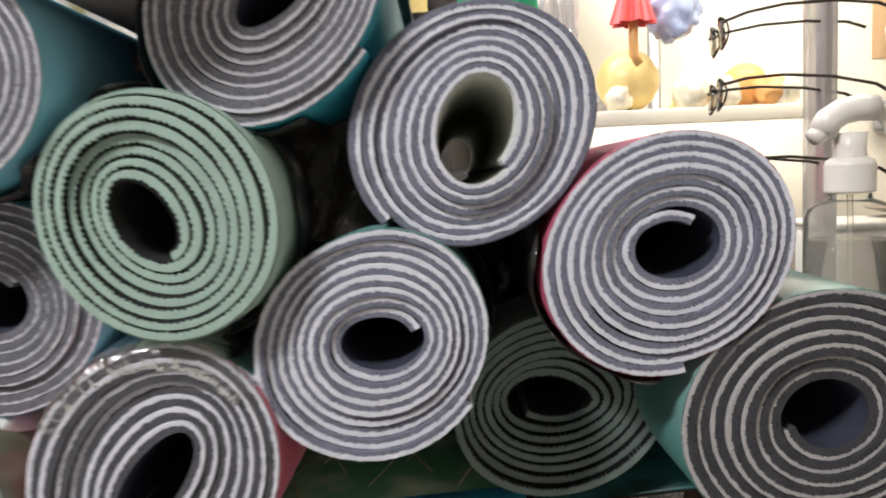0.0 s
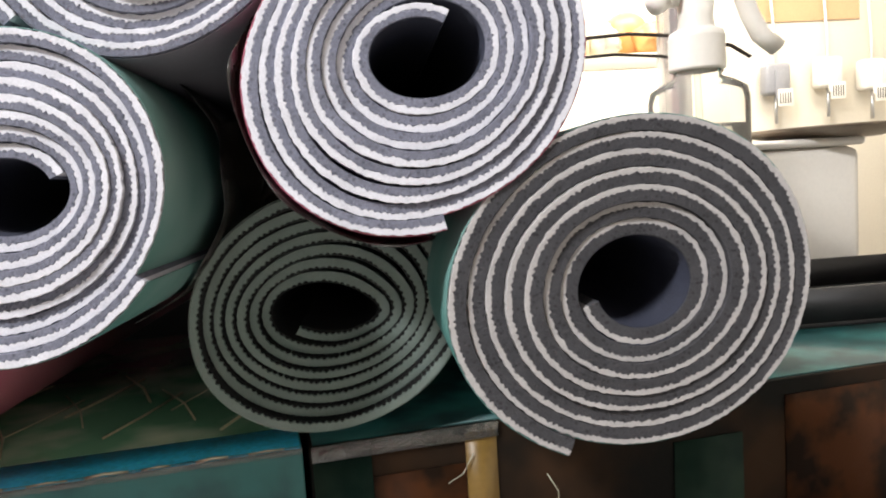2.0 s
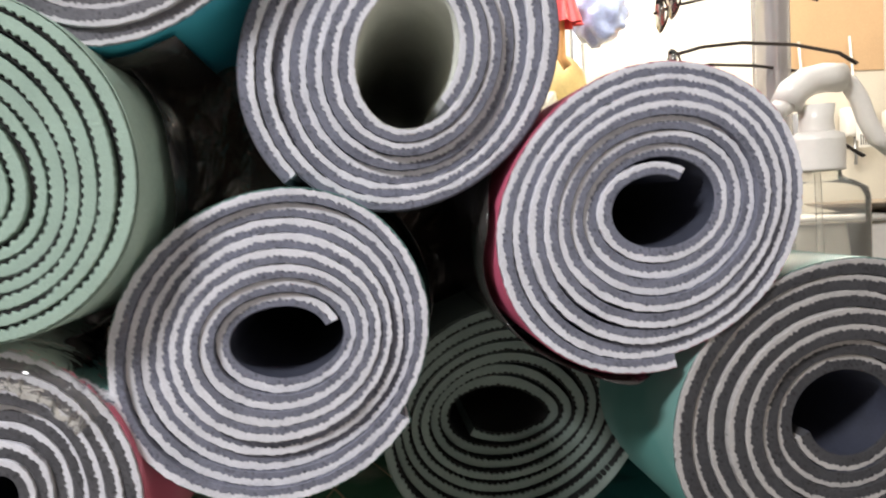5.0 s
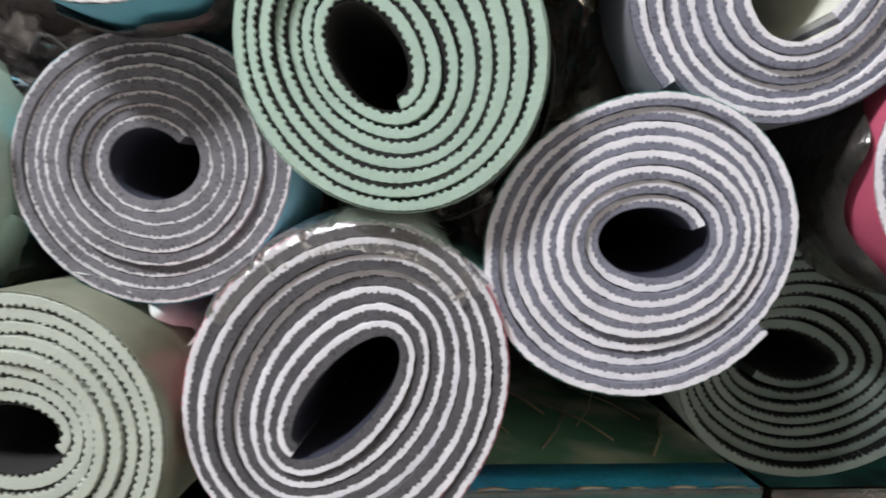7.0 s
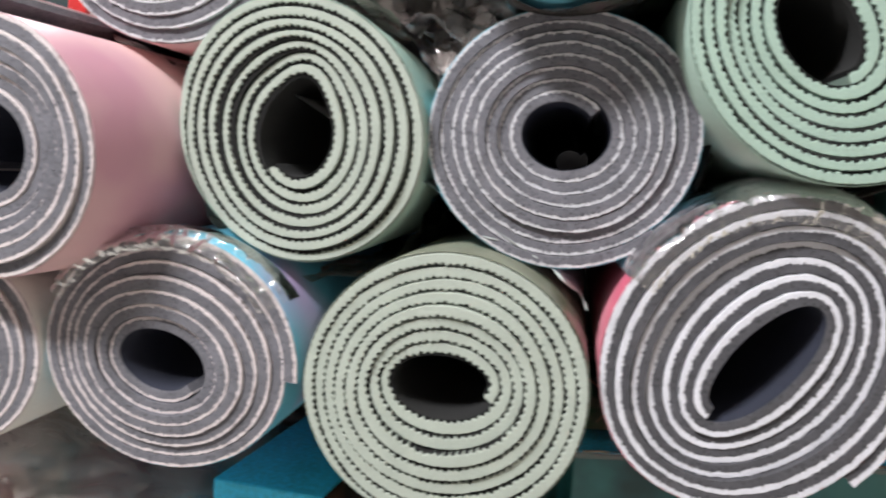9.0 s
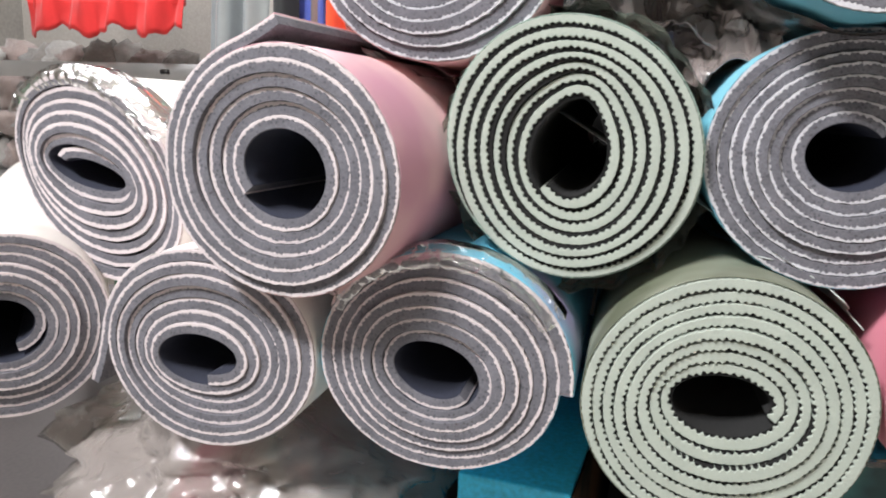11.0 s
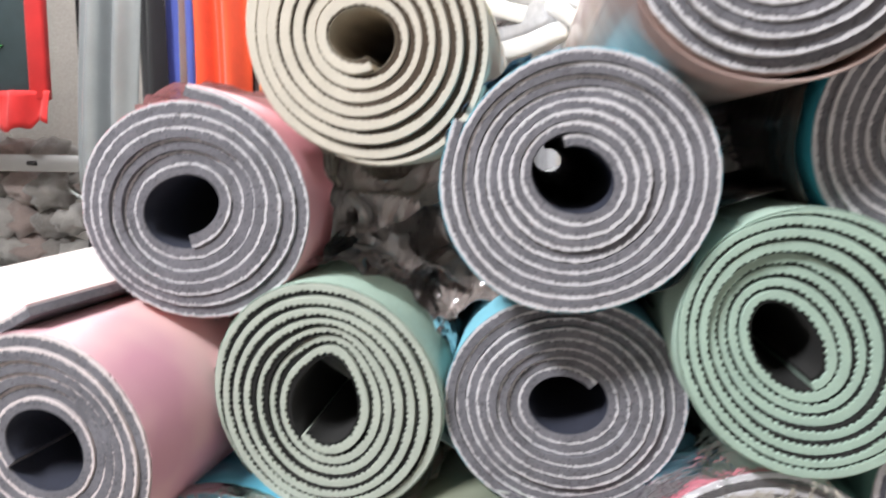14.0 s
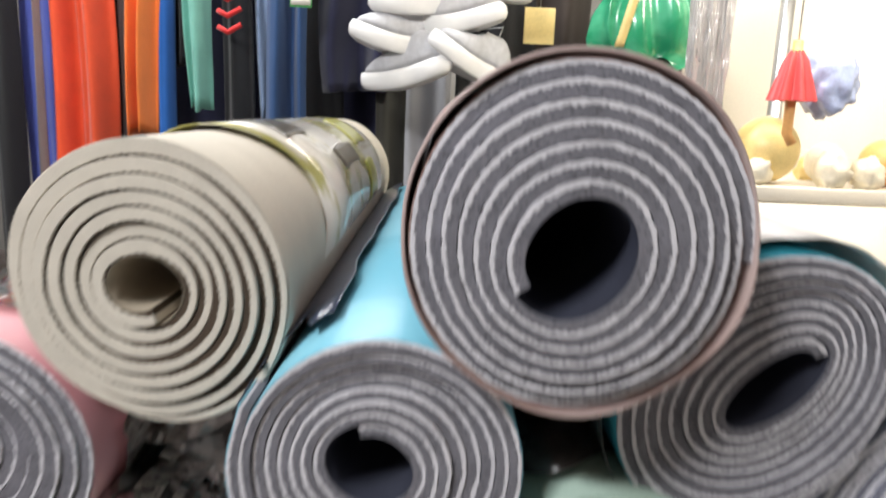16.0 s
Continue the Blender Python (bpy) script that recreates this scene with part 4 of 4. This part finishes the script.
    bmesh.ops.translate(bm, verts=bm.verts, vec=(0, 0, 0.2))
    part("film", bm, GLINT, pack, smooth=False)
    part("cord", tube([(0, 0, 0.4), (0, 0, 0.52)], 0.001), METAL, pack)

# ---- glasses on the clear post ----
ACRYLIC = film_material("clear_acrylic", (0.95, 0.94, 0.90), 3, 0.05, 0.08, 0.45)
LENS = film_material("clear_lens", (0.86, 0.84, 0.80), 3, 0.02, 0.06)
stand = thing("eyewear_stand", 0.475, 0.30, 0.0255, "clear acrylic post holding spectacles", "display stand")
part("post", boxed(-0.006, 0.006, -0.02, 0.02, 0.0, 0.45, 0.002), ACRYLIC, stand)
part("foot", boxed(-0.022, 0.018, -0.045, 0.045, -0.006, 0.0, 0.002), ACRYLIC, stand)
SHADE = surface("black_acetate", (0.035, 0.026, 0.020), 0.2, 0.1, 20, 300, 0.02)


def eyeglasses(x, y, z, tilt):
    ob = thing("eyeglasses", x, y, z, "thin dark-rimmed clear glasses hooked on the post", "glasses", "glasses on the stand")
    ob.matrix_world = pose(x, y, z, 0, tilt, -12) @ Matrix.Diagonal((0.9, 0.62, 0.62, 1))
    for side in (-1, 1):
        ring = [(0.004 * math.cos(g) ** 2, side * 0.035 + 0.027 * math.cos(g), 0.021 * math.sin(g)) for g in (2 * math.pi * k / 24 for k in range(25))]
        rim = part("rim", tube(ring, 0.0011, 6), SHADE, ob)
        bm = bmesh.new()
        vs = [bm.verts.new((0.0, side * 0.035 + 0.026 * math.cos(2 * math.pi * k / 24), 0.020 * math.sin(2 * math.pi * k / 24))) for k in range(24)]
        f = bm.faces.new(vs)
        ext = bmesh.ops.extrude_face_region(bm, geom=[f])
        bmesh.ops.translate(bm, verts=[v for v in ext["geom"] if isinstance(v, bmesh.types.BMVert)], vec=(0.0015, 0, 0))
        part("lens", bm, LENS, rim)
        arm = [(0.0, side * 0.064, 0.010), (0.02, side * 0.066, 0.017), (0.05, side * 0.066, 0.020), (0.09, side * 0.064, 0.016), (0.125, side * 0.058, 0.006), (0.14, side * 0.054, -0.006)]
        part("arm", tube(arm, 0.0021, 8), SHADE, ob)
    part("bridge", tube([(0.0, -0.009, 0.008), (-0.003, 0, 0.012), (0.0, 0.009, 0.008)], 0.0018, 6), SHADE, ob)


eyeglasses(0.372, 0.27, 0.340, -4)
eyeglasses(0.370, 0.27, 0.291, 2)
eyeglasses(0.374, 0.27, 0.228, 3)

# ---- spray bottle, tub ----
CLEAR = film_material("clear_bottle", (0.98, 0.98, 0.96), 4, 0.05, 0.0, 0.12, 1.12, (0.8, 0.76, 0.68))
bottle = thing("spray_bottle", 0.440, 0.20, 0.0195, "clear plastic spray bottle with a white trigger", "spray bottle")
bottle.matrix_world = pose(0.447, 0.20, 0.0195) @ Matrix.Diagonal((1.03, 1.03, 0.955, 1))
flask = part("body", lathe([(0.0, 0.0), (0.028, 0.0), (0.031, 0.005), (0.031, 0.178), (0.0295, 0.185), (0.022, 0.190), (0.015, 0.193), (0.0135, 0.200)], 40), CLEAR, bottle)
part("liquid", lathe([(0.0, 0.003), (0.0285, 0.003), (0.0295, 0.008), (0.0295, 0.160), (0.0, 0.1602)], 40), film_material("clear_liquid", (0.93, 0.92, 0.88), 4, 0.02, 0.02, 0.10, 1.2, (0.8, 0.76, 0.68)), flask, "clear liquid filling the bottle")
ribs = [(0.0150, 0.1975)]
for k in range(9):
    ribs += [(0.0176, 0.1985 + 0.0026 * k), (0.0170, 0.1998 + 0.0026 * k)]
part("collar", lathe(ribs + [(0.0165, 0.2235), (0.0120, 0.2260), (0.0, 0.2265)], 40), WHITE, bottle, "ribbed white screw collar")
part("neck", lathe([(0.0115, 0.2262), (0.0105, 0.2330), (0.0115, 0.2450), (0.0, 0.2460)], 28), WHITE, bottle)
goose = tube([(-0.021, 0, 0.246), (-0.016, 0, 0.2555), (-0.006, 0, 0.2620), (0.006, 0, 0.2645), (0.018, 0, 0.2640)], 0.0105, 14)
head = part("head", goose, WHITE, bottle)
part("nozzle", lathe([(0.0, 0.0), (0.0062, 0.0), (0.0072, 0.003), (0.0072, 0.010), (0.0, 0.0105)], 20), WHITE, head).matrix_local = pose(-0.029, 0, 0.2415, 0, 58, 0)
part("trigger", tube([(0.014, 0, 0.2640), (0.024, 0, 0.2600), (0.031, 0, 0.2490), (0.036, 0, 0.2340), (0.043, 0, 0.2200), (0.054, 0, 0.2110)], 0.0062, 12), WHITE, head, "long curved white lever")
part("dip_tube", tube([(0, 0, 0.196), (0.004, 0, 0.02)], 0.0022, 8), CLEAR, flask)
tray = thing("black_tray", 0.63, 0.325, 0.0195, "shallow black plastic tray in front of the tub", "tray")
part("base", boxed(-0.125, 0.125, -0.08, 0.08, 0.0, 0.004, 0.001), MATT_BLACK, tray)
for nm, b in (("rim", (-0.125, 0.125, -0.08, -0.075, 0.004, 0.030)), ("rim", (-0.125, 0.125, 0.075, 0.08, 0.004, 0.030)), ("rim", (-0.125, -0.12, -0.075, 0.075, 0.004, 0.030)), ("rim", (0.12, 0.125, -0.075, 0.075, 0.004, 0.030))):
    part(nm, boxed(*b), MATT_BLACK, tray)
tub = thing("storage_tub", 0.637, 0.468, 0.0195, "white plastic storage tub with rounded corners", "tub")
part("body", boxed(-0.085, 0.085, -0.045, 0.045, 0.0, 0.139, 0.010), WHITE, tub)
part("lid", boxed(-0.088, 0.088, -0.048, 0.048, 0.1395, 0.148, 0.004), WHITE, tub)
dish = part("serving_plate", lathe([(0.0, 0.0), (0.05, 0.0), (0.085, 0.008), (0.09, 0.011), (0.084, 0.011), (0.05, 0.004), (0.0, 0.004)], 40), surface("brown_glaze", (0.22, 0.17, 0.12), 0.35, 0.2, 20, 200, 0.1))
dish.location = (0.715, 0.47, 0.1677)
tagged(dish, "thin grey-brown plate lying on the tub", "plate")

# ---- wall hooks on the cream panel ----
for k, (x, z) in enumerate(((1.165, 0.335), (1.292, 0.345), (1.400, 0.335))):
    hook = thing("plug_adapter", x, 1.35, z, "small white plug with a grey strap on the panel", "plug", "plugs on the panel")
    part("body", boxed(-0.030, 0.030, -0.035, -0.001, -0.035, 0.035, 0.008), TOYS["grey"] if k == 0 else WHITE, hook)
    slip = part("barcode_tag", boxed(-0.006, 0.030, -0.0405, -0.0395, -0.062, -0.024, 0.0003), WHITE, hook, "small white barcode tag")
    for b in range(5):
        part("print_bar", boxed(-0.002 + 0.006 * b, 0.0005 + 0.006 * b, -0.0412, -0.0408, -0.056, -0.032), BLACK, slip, "dark printed bar")
    part("stem", tube([(0, -0.02, -0.034), (0, -0.02, -0.10)], 0.004, 8), METAL, hook)
    part("strap", boxed(-0.01, 0.012, -0.039, -0.0355, -0.045, 0.018, 0.001), TOYS["grey"] if k == 0 else WHITE, hook)
    part("cable", tube([(0, -0.02, 0.03), (0.003, -0.015, 0.09), (-0.004, -0.012, 0.2)], 0.003), WHITE, hook)
patch = part("tape_patch", boxed(1.14, 1.39, 1.356, 1.3595, 0.468, 0.80, 0.001), surface("kraft_paper", (0.55, 0.36, 0.2), 0.7, 0.1, 10, 300, 0.1), smooth=False)
tagged(patch, "brown kraft paper strip on the cream panel", "paper strip")

# ---- left corner: steel rail, red bag, plush heap ----
unit = thing("slotted_rack", -1.5, 1.32, -0.85, "grey slotted steel rack with a bare cross rail", "storage rack")
part("cross_rail", boxed(-0.6, 0.305, -0.016, 0.004, 1.085, 1.125, 0.001), METAL, unit)
part("upright", boxed(0.306, 0.345, -0.02, 0.02, 0.0, 1.9, 0.001), BLACK, unit)
part("upright", boxed(-0.64, -0.601, -0.02, 0.02, 0.0, 1.9, 0.001), BLACK, unit)
part("shelf_panel", boxed(-0.6, 0.305, -0.01, 0.40, 0.80, 0.82, 0.001), METAL, unit)
part("back_sheet", boxed(-0.64, 0.345, 0.402, 0.41, 0.0, 1.9, 0.001), surface("taupe_sheet", (0.36, 0.33, 0.30), 0.6, 0.2, 5, 200, 0.1), unit)
for hx in (-0.35, -0.09, 0.17):
    part("slot", tube([(hx - 0.012, -0.0165, 1.105), (hx + 0.012, -0.0165, 1.105)], 0.006, 10), BLACK, unit)
PLUSH = [surface("plush_" + n, c, 0.95, 0.25, 12, 250, 0.8, dist=0.004, sheen=0.5) for n, c in (("taupe", (0.26, 0.24, 0.225)), ("pale", (0.42, 0.40, 0.38)), ("rosy", (0.34, 0.27, 0.25)))]
for k in range(46):
    x = -2.08 + (k % 12) * 0.078 + random.uniform(-0.02, 0.02)
    z = -0.005 + (k // 12) * 0.088 + random.uniform(-0.01, 0.01)
    ob = part("plush_toy", lumpy(random.uniform(0.04, 0.06), 0.055, random.uniform(0.035, 0.06), 0.5, 2.6, k + 60, 3), PLUSH[k % 3])
    ob.location = (x, 1.45 + random.uniform(-0.03, 0.05), z + 0.02)
    tagged(ob, "small %s plush piece in a heap" % ("taupe", "pale grey", "rosy grey")[k % 3], "plush toy", "plush heap on the rack")
hang = thing("shopping_bag", -1.42, 1.22, 0.37, "red-edged dark shopping bag with a bright print", "bag")
part("panel", boxed(-0.16, 0.16, -0.006, 0.006, 0.045, 0.62, 0.003), surface("dark_teal_weave", (0.03, 0.05, 0.055), 0.6, 0.2, 30, 500, 0.3), hang)
bm = bmesh.new()
box(bm, -0.205, -0.161, -0.012, 0.012, 0.02, 0.66, 0.006)
part("red_border", bm, RED, hang)
part("red_border", boxed(0.161, 0.205, -0.012, 0.012, 0.03, 0.66, 0.006), RED, hang)
hem = bmesh.new()
rows = []
for r in range(7):
    rows.append([hem.verts.new((-0.215 + 0.43 * k / 40, -0.018 + 0.012 * math.sin(k * 0.7 + r * 0.3) + 0.004 * math.sin(k * 1.9), 0.05 - 0.013 * r - 0.012 * (r / 6) * math.sin(k * 0.42 + 1) - 0.006 * (r / 6) * math.sin(k * 1.3))) for k in range(41)])
for r0, r1 in zip(rows, rows[1:]):
    for k in range(40):
        hem.faces.new((r0[k], r0[k + 1], r1[k + 1], r1[k]))
hem.normal_update()
bmesh.ops.solidify(hem, geom=hem.faces[:], thickness=0.003)
part("red_hem", hem, RED, hang, "loose wavy red hem")
part("green_print", tube([(-0.12, -0.01, 0.11), (-0.04, -0.01, 0.13), (0.02, -0.01, 0.12), (0.10, -0.01, 0.15), (0.02, -0.01, 0.17), (-0.03, -0.01, 0.20)], 0.006), TOYS["green"], hang)
part("pink_print", boxed(-0.02, 0.03, -0.010, -0.0065, 0.26, 0.31, 0.002), surface("magenta_print", (0.65, 0.03, 0.3), 0.5, 0.1, 20, 300, 0.1), hang)
part("handle", tube([(-0.1, 0, 0.62), (-0.05, 0.03, 0.72), (0.05, 0.03, 0.72), (0.1, 0, 0.62)], 0.006), RED, hang)

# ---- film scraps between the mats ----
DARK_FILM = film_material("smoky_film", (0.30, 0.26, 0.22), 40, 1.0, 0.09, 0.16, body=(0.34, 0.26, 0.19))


def film_sheet(x, y, z, w, h, tilt, seed, mat, label):
    """A loosely crumpled sheet of film with soft folds and sharp creases, tucked in a gap."""
    bm = bmesh.new()
    rows = []
    for r in range(31):
        v = r / 30
        row = []
        for k in range(31):
            u = k / 30
            fold = noise.noise(Vector((u * 2.1, v * 1.1, seed)))
            ridge = 1 - 2 * abs(noise.noise(Vector((u * 3.6 + 1.2 * v, v * 2.2, seed + 4))))
            fine = 1 - 2 * abs(noise.noise(Vector((u * 8 - 2 * v, v * 4.5, seed + 7))))
            edge = noise.noise(Vector((u * 2, v * 2, seed + 9)))
            row.append(bm.verts.new(((u - 0.5 + 0.10 * edge) * w, -(0.22 * fold + 0.10 * ridge + 0.025 * fine) * w, (v - 0.5 + 0.12 * edge) * h)))
        rows.append(row)
    for r0, r1 in zip(rows, rows[1:]):
        for k in range(30):
            bm.faces.new((r0[k], r0[k + 1], r1[k + 1], r1[k]))
    bm.normal_update()
    bmesh.ops.solidify(bm, geom=bm.faces[:], thickness=0.0003)
    ob = part("plastic_film", bm, mat, smooth=False)
    ob.matrix_world = pose(x, y, z, *tilt)
    tagged(ob, label, "plastic film", "film between the mats")


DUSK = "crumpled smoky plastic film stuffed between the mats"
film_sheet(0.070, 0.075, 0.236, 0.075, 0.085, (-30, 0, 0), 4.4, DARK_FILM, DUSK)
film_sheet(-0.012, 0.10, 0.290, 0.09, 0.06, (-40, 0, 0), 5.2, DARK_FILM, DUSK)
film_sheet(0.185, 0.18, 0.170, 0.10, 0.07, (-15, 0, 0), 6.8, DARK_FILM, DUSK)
CLEAR_TAUPE = film_material("taupe_clear_film", (0.80, 0.73, 0.70), 22, 1.0, 0.22, 0.45, body=(0.62, 0.53, 0.50))
HAZE = "crumpled clear plastic film tucked between the mats"
film_sheet(-0.222, 0.100, 0.259, 0.085, 0.046, (-35, 12, 6), 1.3, CLEAR_TAUPE, HAZE)
film_sheet(-0.188, 0.095, 0.291, 0.090, 0.055, (-30, -24, 0), 2.6, CLEAR_TAUPE, HAZE)
film_sheet(-0.188, 0.095, 0.243, 0.075, 0.050, (-55, 18, 0), 3.9, CLEAR_TAUPE, HAZE)
film_sheet(-0.152, 0.080, 0.233, 0.050, 0.050, (-40, -20, -15), 7.2, CLEAR_TAUPE, HAZE)
# pale sheet placed where daylight-bright background would show through the gap
film_sheet(-0.165, 0.125, 0.252, 0.055, 0.050, (-35, 10, 0), 8.1, GLINT, "pale crumpled film standing in for light through the gap")
film_sheet(-0.008, 0.11, 0.306, 0.075, 0.050, (-45, 25, 0), 9.4, CLEAR_TAUPE, HAZE)
film_sheet(0.032, 0.050, 0.153, 0.050, 0.040, (-40, 10, 0), 10.2, CLEAR_TAUPE, HAZE)
lab = thing("paper_label", -0.206, 0.012, 0.356, "printed paper label wrapped over the beige mat", "label")
bm = bmesh.new()
rows = []
for yy in (0.10, 0.20, 0.36, 0.48):
    rows.append([bm.verts.new((0.0622 * math.cos(g), yy + 0.012 * math.sin(3 * g), 0.0655 * math.sin(g))) for g in (radians(-20 + 170 * k / 40) for k in range(41))])
for r0, r1 in zip(rows, rows[1:]):
    for k in range(40):
        bm.faces.new((r0[k], r0[k + 1], r1[k + 1], r1[k]))
bm.normal_update()
bmesh.ops.solidify(bm, geom=bm.faces[:], thickness=-0.0006)
part("paper", bm, two_tone("label_print", (0.78, 0.75, 0.68), (0.42, 0.40, 0.12), 0.25, 15, 0.52, 0.60, coat=0.8, bump=1.0, fine=60), lab)


def label_print(a0, a1, y0, y1, mat, text):
    """A printed block lying on the curved label."""
    bm = bmesh.new()
    rows = []
    for r in range(7):
        v = r / 6
        rows.append([bm.verts.new((0.0630 * math.cos(g), y0 + (y1 - y0) * v + 0.006 * math.sin(5 * g + v), 0.0663 * math.sin(g))) for g in (radians(a0 + (a1 - a0) * k / 14 + 3 * math.sin(3 * v)) for k in range(15))])
    for r0, r1 in zip(rows, rows[1:]):
        for k in range(14):
            bm.faces.new((r0[k], r0[k + 1], r1[k + 1], r1[k]))
    bm.normal_update()
    bmesh.ops.solidify(bm, geom=bm.faces[:], thickness=-0.0003)
    part("print_block", bm, mat, lab, text)


OLIVE_INK = surface("olive_ink", (0.40, 0.40, 0.08), 0.3, 0.25, 30, 300, 0.1, coat=0.5)
DARK_INK = surface("brown_ink", (0.10, 0.09, 0.07), 0.4, 0.25, 30, 300, 0.1, coat=0.5)
label_print(40, 75, 0.37, 0.45, OLIVE_INK, "olive green printed oval")
label_print(-5, 25, 0.36, 0.42, OLIVE_INK, "olive green printed patch")
label_print(60, 96, 0.15, 0.21, DARK_INK, "dark printed picture")
label_print(28, 44, 0.24, 0.34, DARK_INK, "dark printed bar")
stripe = bmesh.new()
bmesh.ops.create_grid(stripe, x_segments=2, y_segments=10, size=0.5)
for v in stripe.verts:
    v.co = Vector((-0.045 + 0.016 * v.co.x + 0.03 * v.co.y, -0.050 - 0.006 * math.cos(3 * v.co.y), 0.13 * v.co.y))
stripe.normal_update()
bmesh.ops.solidify(stripe, geom=stripe.faces[:], thickness=0.0008)
part("yellow_stripe", stripe, TOYS["yellow"], sack, "yellow printed stripe")
